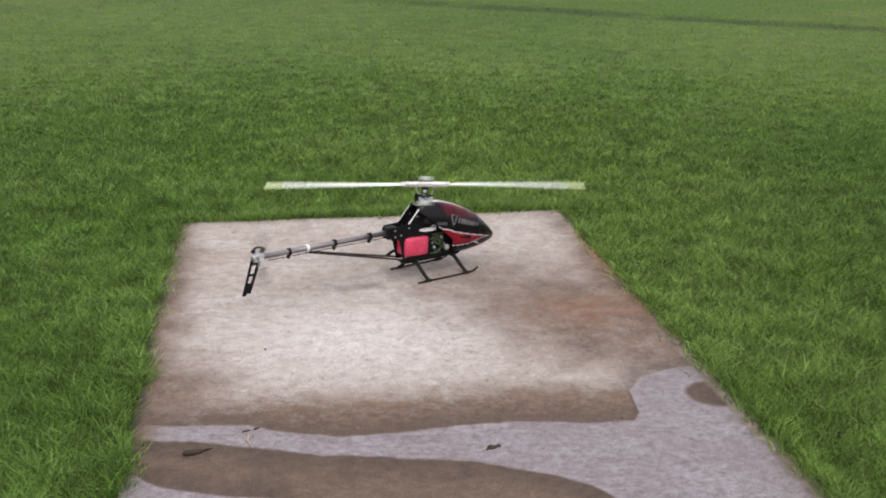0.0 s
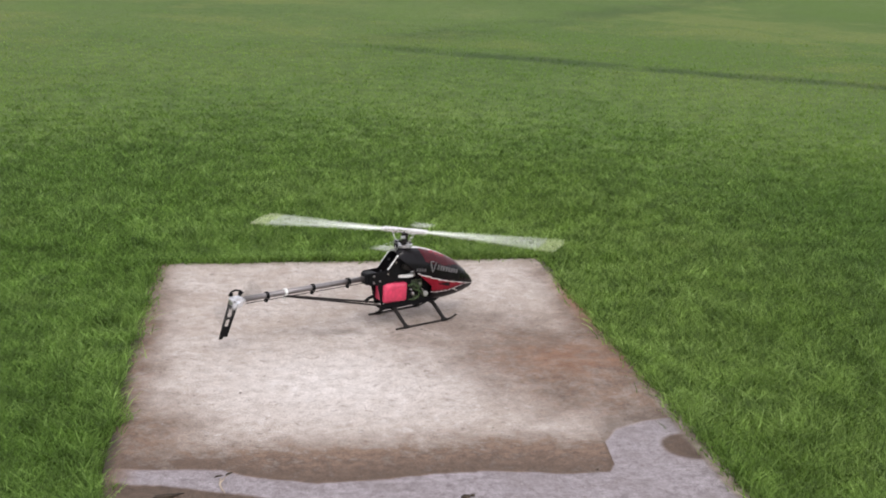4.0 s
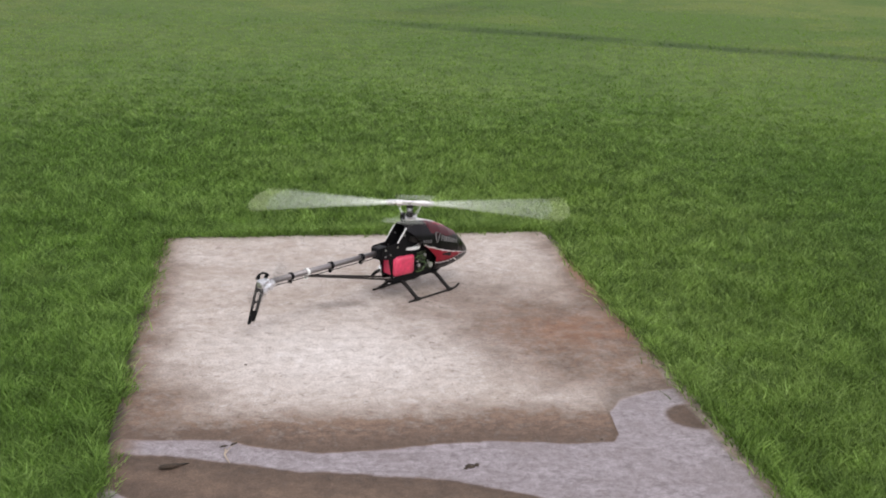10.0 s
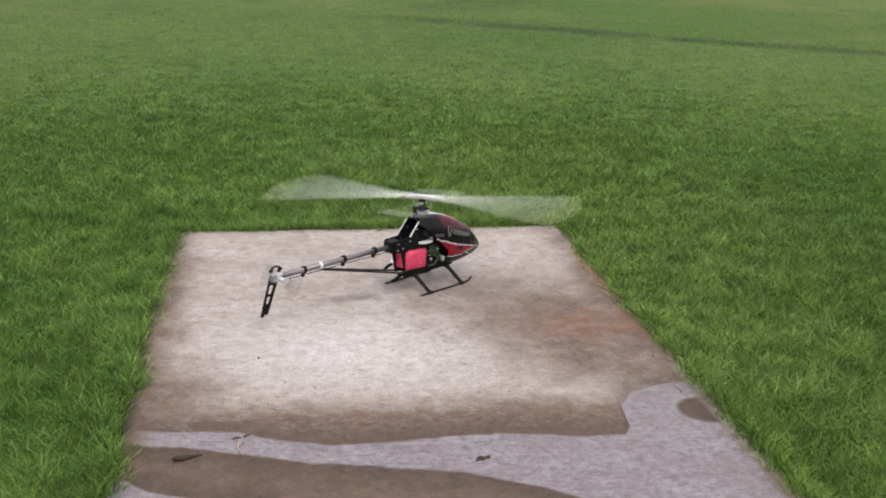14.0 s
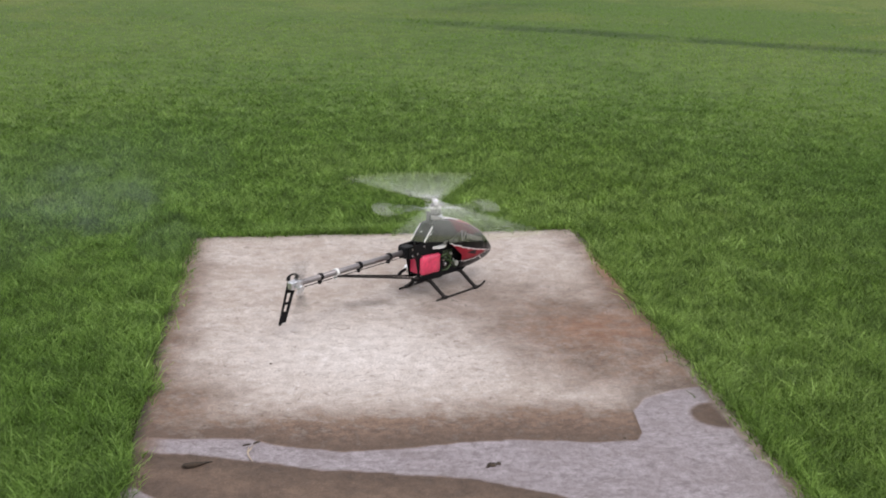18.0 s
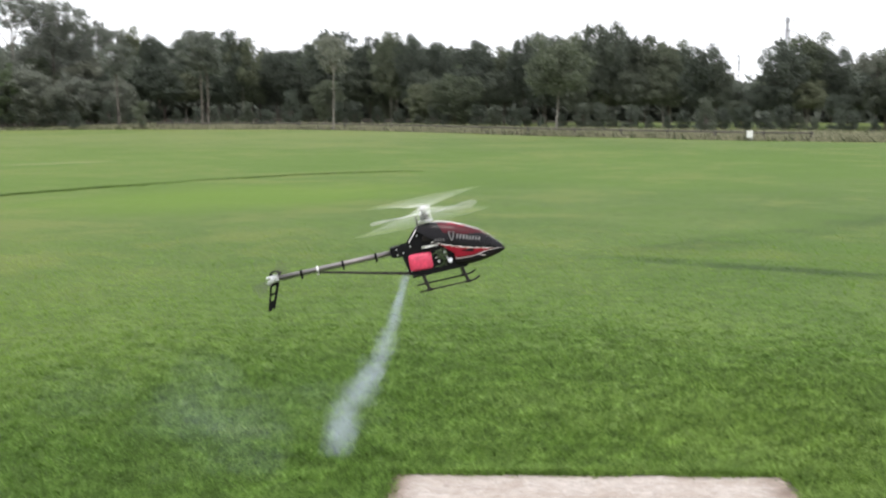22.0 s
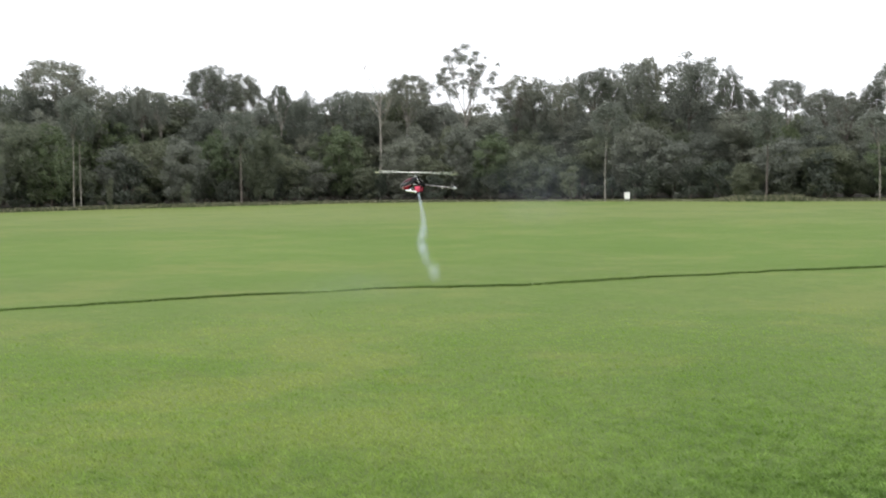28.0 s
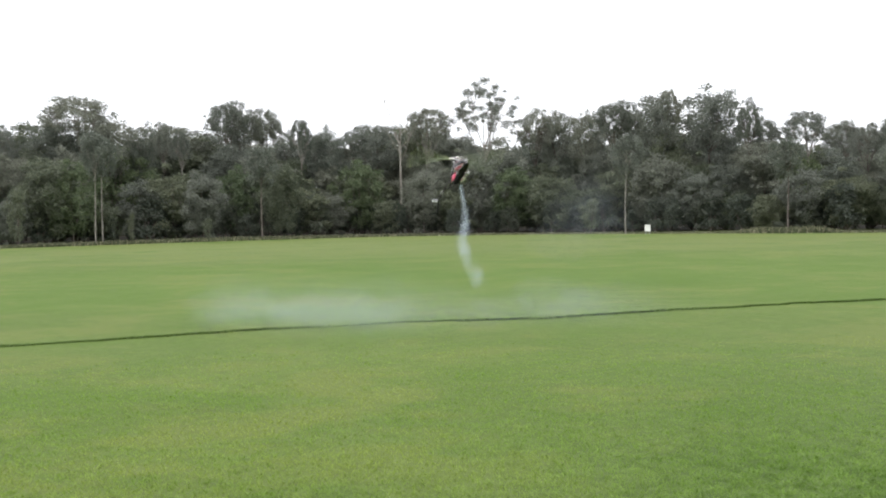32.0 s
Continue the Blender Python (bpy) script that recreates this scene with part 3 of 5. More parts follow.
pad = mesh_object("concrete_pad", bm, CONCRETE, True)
tagged(pad, "pale concrete take-off pad stained with brown silt and damp", "concrete pad", kind="structure")


# ---- trees along the far edge of the field ----
EYE = Vector((-0.68, -2.4, 0))


def out_there(azimuth, distance, z=0.0):
    """A place by its bearing, in degrees to the left of +y, and its distance from where the film was shot."""
    a = radians(azimuth)
    return Vector((EYE.x - math.sin(a) * distance, EYE.y + math.cos(a) * distance, z))


def leaf_cloud(centres, radii, counts, size, seed, squash=0.62):
    """Many small leaf blades scattered in flattened clumps, thickest towards their upper skin: vertices and triangles."""
    r = np.random.default_rng(seed)
    counts = np.broadcast_to(np.maximum(np.asarray(counts, int), 3), len(centres))
    c = np.repeat(np.array(centres, float), counts, axis=0)
    rad = np.repeat(np.array(radii, float), counts)
    v = r.normal(size=(len(c), 3))
    v /= np.linalg.norm(v, axis=1, keepdims=True)
    v[:, 2] = np.where(r.random(len(c)) < 0.45, np.abs(v[:, 2]), v[:, 2])
    v *= (r.random(len(c)) ** 0.46 * rad)[:, None] * (1, 1, squash)
    mid = c + v + r.normal(size=(len(c), 3)) * (0.16 * rad)[:, None]
    a = r.normal(size=(len(c), 3))
    a[:, 2] -= 0.5
    a /= np.linalg.norm(a, axis=1, keepdims=True)
    b = np.cross(a, r.normal(size=(len(c), 3)))
    b /= np.linalg.norm(b, axis=1, keepdims=True) + 1e-9
    s = (size * r.uniform(0.6, 1.4, len(c)))[:, None]
    verts = np.stack([mid - a * s - b * s * 0.35, mid - a * s * 0.2 + b * s * 0.7, mid + a * s], 1).reshape(-1, 3)
    return verts, np.arange(len(verts)).reshape(-1, 3)


def gum_tree(height, seed, half, base, leaves, bark, clumps, puff, label, airy=False, slim=1.0, tip_over=0.04, thick=1700):
    """A gum tree: a leaning tapered trunk, forked limbs and a broken crown of leaf clumps. half: the crown's half width;
    base: where on the height the crown starts; puff: a clump's radius against half; airy: bare limbs with sky between the clumps.
    Returns the tree, its height and its half width."""
    r = random.Random(seed)
    tree = new("gum_tree")
    bm = bmesh.new()
    lean = (r.uniform(-tip_over, tip_over), r.uniform(-tip_over, tip_over))

    def stem(h):
        return Vector((lean[0] * h + 0.10 * math.sin(h * 0.9 + seed) * h / height, lean[1] * h + 0.10 * math.cos(h * 0.7 + seed) * h / height, h))
    girth = (0.0085 * height + 0.012) * slim
    crook = 0.86 if not airy else 0.5 * (base + 1)
    pipe(bm, [stem(crook * height * k / 8) - Vector((0, 0, 0.1)) for k in range(9)], [girth * (1 - 0.1 * k) for k in range(9)], 7)
    centres, radii = [], []
    middle, tall_by = height * (base + 1) / 2, height * (1 - base) / 2
    axis = stem(middle)
    limbs = []
    for k in range(7):
        around, out = k * 2.39996 + r.uniform(-0.4, 0.4), half * r.uniform(0.35, 0.65)
        tip = Vector((axis.x + math.cos(around) * out, axis.y + math.sin(around) * out, middle + tall_by * r.uniform(-0.2, 0.7)))
        start = stem(height * (base * r.uniform(0.80, 1.0) + (0.0 if airy else 0.08)))
        knee = start.lerp(tip, 0.5) + Vector((r.uniform(-0.1, 0.1), r.uniform(-0.1, 0.1), -0.10 * (tip - start).length))
        pipe(bm, [start, knee, tip], [girth * 0.42, girth * 0.30, girth * 0.12], 5, cap=False)
        limbs.append((knee, tip))
    for k in range(clumps):
        up = 1 - (1.6 if airy else 2.0) * (k + 0.5) / clumps
        around = k * 2.39996 + r.uniform(-0.35, 0.35)
        flat = math.sqrt(max(0.0, 1 - up * up))
        way = Vector((math.cos(around) * flat, math.sin(around) * flat, up))
        out = r.uniform(0.62, 0.94) * (1.0 + 0.55 * noise.noise(way * 1.7 + Vector((seed * 3.1, 0, 0))))
        p = Vector((axis.x, axis.y, middle)) + Vector((way.x * half, way.y * half, way.z * tall_by)) * out
        centres.append(p)
        radii.append(half * puff * r.uniform(0.55, 1.4))
        if airy or k % 3 == 0:
            knee, tip = min(limbs, key=lambda limb: (limb[1] - p).length)
            pipe(bm, [knee.lerp(tip, r.uniform(0.3, 1.0)), p], [girth * (0.22 if airy else 0.10), girth * (0.08 if airy else 0.04)], 4, cap=False)
    if not airy:
        for k in range(clumps // 3):
            a, out = r.uniform(0, 6.28), half * r.uniform(0, 0.5)
            centres.append(stem(middle) + Vector((math.cos(a) * out, math.sin(a) * out, tall_by * r.uniform(-0.7, 0.6))))
            radii.append(half * puff * r.uniform(1.0, 1.5))
    part("trunk", bm, bark, tree)
    radii = np.array(radii)
    verts, faces = leaf_cloud(centres, radii, thick * radii ** 2, 0.046 if airy else 0.060, seed, 0.92)
    crown = array_mesh("crown", verts, faces, leaves)
    crown.parent = tree
    tagged(tree, label, "tree", group="trees along the field edge")
    return tree, float(np.quantile(verts[:, 2], 0.996)), float(np.quantile(np.abs(verts[:, :2]), 0.985))


def shrub(seed, leaves, label):
    """A low bush of leaf clumps on several thin stems, about a metre and a half high."""
    r = random.Random(seed)
    bush = new("shrub")
    bm = bmesh.new()
    centres, radii = [], []
    for k in range(9):
        a, reach = r.uniform(0, 6.28), r.uniform(0.1, 0.65)
        tip = Vector((math.cos(a) * reach, math.sin(a) * reach, r.uniform(0.35, 1.35)))
        pipe(bm, [(0, 0, -0.05), tip * 0.6, tip], [0.03, 0.02, 0.01], 5, cap=False)
        centres += [tip, tip * 0.72]
        radii += [r.uniform(0.22, 0.36), 0.3]
    part("stem", bm, BARK, bush)
    verts, faces = leaf_cloud(centres, radii, 130, 0.055, seed)
    array_mesh("foliage", verts, faces, leaves).parent = bush
    return tagged(bush, label, "shrub", group="shrubs before the trees")


def stand(kind, azimuth, distance, height, half, r):
    """Sets a copy of a kind of tree at a bearing, scaled to a height and half width."""
    first, tall, broad = kind
    wide = half / broad
    m = Matrix.Translation(out_there(azimuth, distance)) @ Matrix.Rotation(r.uniform(0, 6.28), 4, "Z") @ Matrix.Diagonal((wide, wide, height / tall, 1))
    return copy_thing(first, m)


# the crowns against the sky: bearing, elevation of the top, half width, in degrees, and 0 closed, 1 open, 2 very open
WEST = [(64.5, 3.7, 1.0, 0), (62.6, 3.9, 0.9, 1), (60.6, 3.5, 1.0, 0), (58.8, 3.59, 0.5, 1), (57.0, 3.59, 1.1, 0), (55.9, 4.77, 1.4, 1), (54.5, 3.99, 1.2, 0), (53.3, 3.67, 0.8, 0),
        (52.4, 3.69, 0.4, 1), (51.7, 3.33, 0.4, 1), (49.9, 4.57, 0.9, 1), (49.0, 4.30, 0.9, 1), (48.0, 4.24, 0.8, 1), (46.6, 3.74, 0.5, 1), (45.5, 3.38, 0.9, 0), (44.3, 3.41, 0.7, 1),
        (43.2, 3.47, 1.0, 0), (41.1, 4.14, 1.0, 1), (38.3, 5.45, 1.4, 2)]
MIDDLE = [(36.4, 4.05, 0.9, 1), (35.3, 3.77, 0.9, 0), (34.2, 3.89, 0.8, 0), (33.1, 4.27, 0.9, 1), (32.2, 4.13, 0.6, 1), (31.3, 4.51, 0.9, 0), (30.6, 4.68, 0.5, 1), (28.9, 4.74, 1.4, 0),
          (27.2, 4.20, 0.6, 1), (26.5, 3.34, 0.7, 1), (24.9, 3.59, 0.9, 1), (23.3, 3.11, 0.9, 1), (22.5, 3.00, 0.7, 1), (21.5, 3.35, 0.6, 1), (20.3, 4.12, 1.1, 1), (18.7, 4.03, 1.1, 0),
          (17.6, 3.72, 0.8, 0), (16.8, 3.00, 0.5, 1), (16.2, 2.59, 0.6, 1), (15.6, 2.66, 0.6, 0), (14.8, 2.35, 0.6, 0), (12.8, 2.49, 1.0, 0)]
EAST = [(11.5, 2.59, 0.8, 0), (10.9, 2.33, 0.7, 0), (9.4, 1.82, 0.9, 0), (7.1, 2.53, 1.1, 0), (5.4, 2.32, 0.7, 0), (4.5, 2.51, 0.7, 0), (3.5, 2.37, 0.6, 0), (2.6, 2.05, 0.6, 0),
        (1.0, 2.10, 0.9, 0), (-0.4, 1.84, 0.7, 0), (-1.3, 2.24, 0.6, 0), (-1.9, 2.54, 0.5, 1), (-2.8, 2.29, 1.2, 0), (-3.7, 2.51, 0.6, 0), (-4.7, 2.85, 0.9, 0), (-5.9, 2.23, 0.6, 0),
        (-6.5, 2.27, 0.8, 0), (-7.6, 2.03, 0.9, 0), (-8.8, 1.87, 0.8, 0), (-9.5, 1.18, 0.6, 0), (-12.3, 2.02, 0.9, 0), (-13.3, 2.28, 1.1, 0), (-14.2, 1.7, 0.7, 0), (-16.0, 1.6, 0.9, 1), (-17.4, 1.95, 1.2, 0), (-20, 2.6, 1.3, 0), (-23.5, 2.4, 1.3, 0)]
# elevation up to which the wood is closed
CLOSED = [(66, 2.9), (59.1, 2.94), (52.2, 2.78), (45.9, 2.87), (42.5, 2.60), (37.6, 2.68), (32.7, 2.85), (29.1, 2.83), (25.6, 2.20), (21.2, 2.03), (18.9, 2.07), (16.5, 1.30), (14.2, 1.66),
          (11.9, 1.90), (10.4, 1.30), (7.2, 1.73), (3.5, 1.69), (1.6, 1.55), (-0.1, 1.31), (-2.6, 1.74), (-6.1, 1.68), (-9.0, 1.06), (-9.7, 0.2), (-10.6, -0.2), (-11.3, -0.2), (-11.9, 0.5), (-13.0, 1.2), (-14.6, 0.4), (-15.4, 0.5), (-17, 1.5), (-27, 1.8)]


def rises(distance, elevation):
    """The height of what is seen at an elevation from the eye's 1.85 m."""
    return 1.85 + distance * math.tan(radians(elevation))


def closed(azimuth):
    rows = CLOSED[::-1]
    return float(np.interp(azimuth, [a for a, _ in rows], [e for _, e in rows]))


def edge(azimuth):
    """How far off the mown grass ends."""
    return float(np.interp(azimuth, [-30, -11, -2, 8, 16, 26, 35, 43, 50, 60], [48, 50, 55, 66, 69.5, 71, 76, 78, 75, 71]))


def depth(azimuth):
    """How far back the wood stands, beyond that of the middle of the field."""
    return max(0.0, edge(azimuth) - 70) + min(0.0, edge(azimuth) - 66)


def wood():
    r = random.Random(5)
    label = "grey-green gum tree in the dense wood behind the field"
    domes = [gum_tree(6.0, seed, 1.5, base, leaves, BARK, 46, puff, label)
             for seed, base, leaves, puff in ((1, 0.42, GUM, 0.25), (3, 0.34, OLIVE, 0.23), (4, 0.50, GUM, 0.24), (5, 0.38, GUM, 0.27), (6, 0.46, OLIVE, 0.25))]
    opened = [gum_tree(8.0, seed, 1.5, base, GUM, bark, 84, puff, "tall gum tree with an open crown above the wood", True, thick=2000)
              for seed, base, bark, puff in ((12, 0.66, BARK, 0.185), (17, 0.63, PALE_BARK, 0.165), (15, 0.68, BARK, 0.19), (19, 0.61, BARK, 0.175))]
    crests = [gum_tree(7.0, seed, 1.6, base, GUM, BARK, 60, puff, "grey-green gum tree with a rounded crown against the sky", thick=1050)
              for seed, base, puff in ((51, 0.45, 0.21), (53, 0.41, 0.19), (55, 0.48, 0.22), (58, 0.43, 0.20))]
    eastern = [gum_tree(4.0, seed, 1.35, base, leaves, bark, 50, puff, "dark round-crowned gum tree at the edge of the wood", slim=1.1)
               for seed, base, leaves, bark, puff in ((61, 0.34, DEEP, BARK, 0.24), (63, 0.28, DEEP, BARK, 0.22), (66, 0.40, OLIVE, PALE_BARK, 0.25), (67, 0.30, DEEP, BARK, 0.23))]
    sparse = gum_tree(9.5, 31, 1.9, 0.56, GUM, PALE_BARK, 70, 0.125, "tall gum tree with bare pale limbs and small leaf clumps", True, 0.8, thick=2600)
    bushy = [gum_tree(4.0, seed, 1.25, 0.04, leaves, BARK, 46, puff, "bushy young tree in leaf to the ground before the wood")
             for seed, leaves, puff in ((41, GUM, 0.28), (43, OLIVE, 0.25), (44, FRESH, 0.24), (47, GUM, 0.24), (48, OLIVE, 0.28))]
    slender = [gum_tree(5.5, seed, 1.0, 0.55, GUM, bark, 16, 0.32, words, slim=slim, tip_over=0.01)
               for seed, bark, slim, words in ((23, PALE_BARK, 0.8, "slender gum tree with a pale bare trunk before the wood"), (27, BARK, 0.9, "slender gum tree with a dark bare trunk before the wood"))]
    for n, (a, e, w, how) in enumerate(WEST + MIDDLE + EAST):
        d = 80 + depth(a) + r.uniform(-1, 2)
        kind = (crests if a > 16 else eastern, opened, [sparse])[how]
        stand(kind[n % len(kind)], a, d, rises(d, e), 1.1 * d * radians(w), r)
    # closed ranks below the crest: bushy trees at the front, taller ones behind
    for rank, (off, low, high, gap, kinds) in enumerate(((76, 0.40, 0.86, 1.5, bushy), (80, 0.70, 0.98, 1.5, bushy + domes), (86, 0.95, 1.20, 1.45, domes + crests))):
        a, n = -26 + 0.5 * rank, rank
        while a < 66:
            d = off + depth(a) + r.uniform(-2.0, 1.5)
            h = rises(d, closed(a)) * r.uniform(low, high)
            if h > 1.0 and (rank or a > 16 or r.random() < 0.3):
                some = kinds if a > 16 or rank == 0 else eastern
                stand(some[n % len(some)], a, d, h, (0.28 * h + 0.35) * r.uniform(0.8, 1.2), r)
            a += gap * r.uniform(0.7, 1.25)
            n += r.choice((1, 2, 3))
    # single trees that stand forward, their bare trunks before the dark wood
    for a, d, h, pale in ((32.52, 74.6, 5.6, 0), (21.14, 71.0, 4.6, 0), (25.7, 72.4, 5.0, 1), (12.62, 68.6, 5.0, 1), (12.37, 68.6, 4.6, 1), (16.1, 70.6, 4.4, 1), (55.3, 74.5, 6.2, 0), (55.0, 75, 5.8, 0), (48.3, 77, 5.4, 1), (7.0, 65, 4.6, 0)):
        stand(slender[pale], a, d, h, 1.0, r)
    stand(eastern[2], -2.69, 56.2, rises(56.2, 2.25), 1.35, r)
    for (kind, _, _), a in zip(eastern + domes + crests + opened + [sparse] + bushy + slender, (8.2, 2.0, -5.2, -17.0, 20.0, 31.5, 42.0, 54.0, 62, 48.5, 35.2, 14.2, 3.1, 45.3, 30.2, 19.4, 44.2, 38.9, 57.6, 51.0, 33.0, 24.2, 5.0, 28.0, 46.2)):
        kind.matrix_basis = Matrix.Translation(out_there(a, 84 + depth(a))) @ Matrix.Diagonal((0.75, 0.75, 0.6, 1))


def undergrowth():
    r = random.Random(9)
    dull = shrub(21, DEEP, "dull green shrub under the trees")
    bright = shrub(22, OLIVE, "olive green shrub at the edge of the wood")
    dull.matrix_basis = Matrix.Translation(out_there(40, 80))
    bright.matrix_basis = Matrix.Translation(out_there(15.15, 69.2)) @ Matrix.Diagonal((0.55, 0.55, 0.95, 1))
    for a, d, s, t in ((17.95, 70.3, 0.6, 0.55), (9.9, 69, 0.68, 0.62), (8.85, 71, 0.9, 1.25), (-9.1, 57, 0.8, 1.0), (-11.6, 60, 0.9, 0.6), (26.1, 72.2, 0.55, 0.35)):
        copy_thing(dull, Matrix.Translation(out_there(a, d)) @ Matrix.Diagonal((s, s, t, 1)))
    for a, d, s, t in ((53.8, 75.6, 0.6, 1.15), (50.6, 76.5, 0.8, 0.9), (58.4, 73.6, 1.6, 2.1), (34.0, 78.0, 1.5, 1.4)):
        copy_thing(bright, Matrix.Translation(out_there(a, d)) @ Matrix.Diagonal((s, s, t, 1)))
    a = -26.0
    while a < 66:
        s = r.uniform(0.8, 1.7) if a > 16 else r.uniform(0.4, 0.9)
        copy_thing(dull, Matrix.Translation(out_there(a, r.uniform(74.5, 78) + depth(a))) @ Matrix.Rotation(r.uniform(0, 6), 4, "Z") @ Matrix.Diagonal((s, s, s, 1)))
        a += r.uniform(0.5, 1.0)


def tall_grass():
    """The unmown strip between the field and the wood: high and pale where the wood stands back, low elsewhere."""
    r = np.random.default_rng(31)
    n = 60000
    az = r.uniform(-27, 66, n)
    near = np.interp(az, [-30, -11, -2, 8, 16, 26, 35, 43, 50, 60], [48, 50, 55, 66, 69.5, 71, 76, 78, 75, 71])
    deep = np.interp(az, [-30, 8, 16, 30], [9, 8, 5, 3.5])
    d = near + r.random(n) * deep * np.where(r.random(n) < 0.4, 0.25, 1.0)
    a = np.radians(az)
    root = np.stack([EYE.x - np.sin(a) * d, EYE.y + np.cos(a) * d, np.full(n, -0.08)], -1)
    high = np.interp(az, [-8, 3, 10, 14.5, 17, 19, 23.5, 24.5, 27, 28, 36, 40, 50, 58, 61], [0.30, 0.30, 0.32, 0.32, 0.24, 0.10, 0.10, 0.40, 0.36, 0.08, 0.08, 0.14, 0.26, 0.22, 0.10])
    up = np.stack([r.normal(0, 0.16, n), r.normal(0, 0.10, n), r.uniform(0.4, 1.0, n) * high + 0.05], -1)
    wide = np.stack([np.cos(a), np.sin(a), 0 * a], -1) * r.uniform(0.02, 0.05, n)[:, None]
    verts = np.stack([root - wide, root + wide, root + up], 1).reshape(-1, 3)
    tris = np.arange(3 * n).reshape(-1, 3)
    pale = r.random(n) < np.interp(az, [-12, 0, 6, 14, 20, 70], [0.75, 0.8, 0.85, 0.9, 0.30, 0.25])
    for name, some, material, label in (("tall_grass", pale, STRAW, "pale dry tall grass before the trees"), ("rough_grass", ~pale, ROUGH, "dull green rough grass before the trees")):
        tagged(array_mesh(name, verts.reshape(-1, 3, 3)[some].reshape(-1, 3), tris[:some.sum()], material), label, "tall grass", kind="stuff")


def rank_line():
    """The unmown line of rank dark grass across the field."""
    r = np.random.default_rng(51)
    n = 26000
    t = r.random(n) ** 0.8
    az = np.radians(np.interp(t, [0, 1], [66, 3.0]))
    d = np.interp(np.degrees(az), [3, 8.5, 10.9, 15.6, 19.6, 24, 29, 36, 47, 60, 66], [31.0, 30.1, 29.0, 27.2, 25.8, 24.4, 22.9, 21.3, 20.35, 19.2, 18.9])
    x, y = EYE.x - np.sin(az) * d, EYE.y + np.cos(az) * d
    wave = np.array([noise.noise(Vector((p * 0.5, q * 0.5, 2.0))) + 0.5 * noise.noise(Vector((p * 2.2, q * 2.2, 6.0))) for p, q in zip(x, y)])
    off = 0.20 * wave + r.normal(0, 0.035, n)
    thin = np.array([noise.noise(Vector((p * 1.3, q * 1.3, 9.0))) for p, q in zip(x, y)])
    keep = (thin + r.uniform(-0.5, 0.5, n) > -0.45) & (r.random(n) > np.clip((y - 21) / 9, 0, 1))
    root = np.stack([x + 0.82 * off, y - 0.57 * off, np.full(n, -0.03)], -1)[keep]
    n = len(root)
    up = np.stack([r.normal(0, 0.03, n), r.normal(0, 0.03, n), r.uniform(0.014, 0.042, n)], -1)
    a = r.uniform(0, 6.28, n)
    wide = np.stack([np.cos(a), np.sin(a), 0 * a], -1) * 0.012
    verts = np.stack([root - wide, root + wide, root + up], 1).reshape(-1, 3)
    tagged(array_mesh("rank_grass", verts, np.arange(3 * n).reshape(-1, 3), RANK), "unmown dark line of grass across the field", "grass", kind="stuff")


def dead_tree():
    r = random.Random(12)
    tree = new("dead_tree")
    bm = bmesh.new()
    pipe(bm, [(0, 0, -0.1), (0.1, 0, 3), (0.0, 0.1, 5.6), (0.1, 0.1, 6.9)], [0.085, 0.065, 0.045, 0.02], 7)
    part("trunk", bm, PALE_BARK, tree)
    for k in range(8):
        h, a, reach = 4.6 + 0.28 * k, k * 2.4 + r.uniform(-0.4, 0.4), r.uniform(0.5, 1.25)
        bm = bmesh.new()
        foot = Vector((0.03, 0.08, h))
        tip = foot + Vector((math.cos(a) * reach, math.sin(a) * reach, r.uniform(1.0, 2.2)))
        tip.z = min(tip.z, 8.6)
        knee = foot.lerp(tip, 0.45) + Vector((0, 0, -0.22))
        pipe(bm, [foot, knee, tip], [0.034, 0.024, 0.008], 5)
        for j in range(4):
            f = knee.lerp(tip, r.uniform(0.1, 0.9))
            pipe(bm, [f, f + Vector((r.uniform(-0.5, 0.5), r.uniform(-0.5, 0.5), r.uniform(0.2, 0.7)))], [0.014, 0.005], 4)
        part("branch", bm, PALE_BARK, tree)
    tree.matrix_basis = Matrix.Translation(out_there(42.3, 84))
    tagged(tree, "bare grey dead tree with thin branches", "tree")


def sign_board(azimuth, distance, high):
    board = new("sign_board")
    bm = bmesh.new()
    box(bm, (0, 0, high * 0.62), (high * 0.62, 0.02, high * 0.72), bevel=0.006)
    part("panel", bm, WHITE_PAINT, board, "plain white board")
    for x in (-0.2, 0.2):
        bm = bmesh.new()
        pipe(bm, [(x * high, 0.03, -0.1), (x * high, 0.03, high * 0.9)], 0.018, 8)
        part("post", bm, STEEL, board)
    board.matrix_basis = Matrix.Translation(out_there(azimuth, distance)) @ Matrix.Rotation(radians(azimuth), 4, "Z")
    return tagged(board, "small white board on two posts at the field edge", "sign", group="boards at the field edge")


def rail_fence():
    """A low dark rail fence before the wood."""
    fence = new("rail_fence")
    ends = [out_there(a, edge(a) + 0.5) for a in np.linspace(14.5, -13.5, 15)]
    for p in ends:
        bm = bmesh.new()
        box(bm, (p.x, p.y, 0.11), (0.10, 0.10, 0.42), bevel=0.01)
        part("post", bm, RAIL_WOOD, fence)
    for p, q in zip(ends, ends[1:]):
        for z, thick in ((0.06, 0.045), (0.27, 0.03)):
            bm = bmesh.new()
            pipe(bm, [p + Vector((0, -0.07, z)), q + Vector((0, -0.07, z))], thick, 6)
            part("rail", bm, RAIL_WOOD, fence)
    tagged(fence, "low dark weathered timber rail fence", "fence")


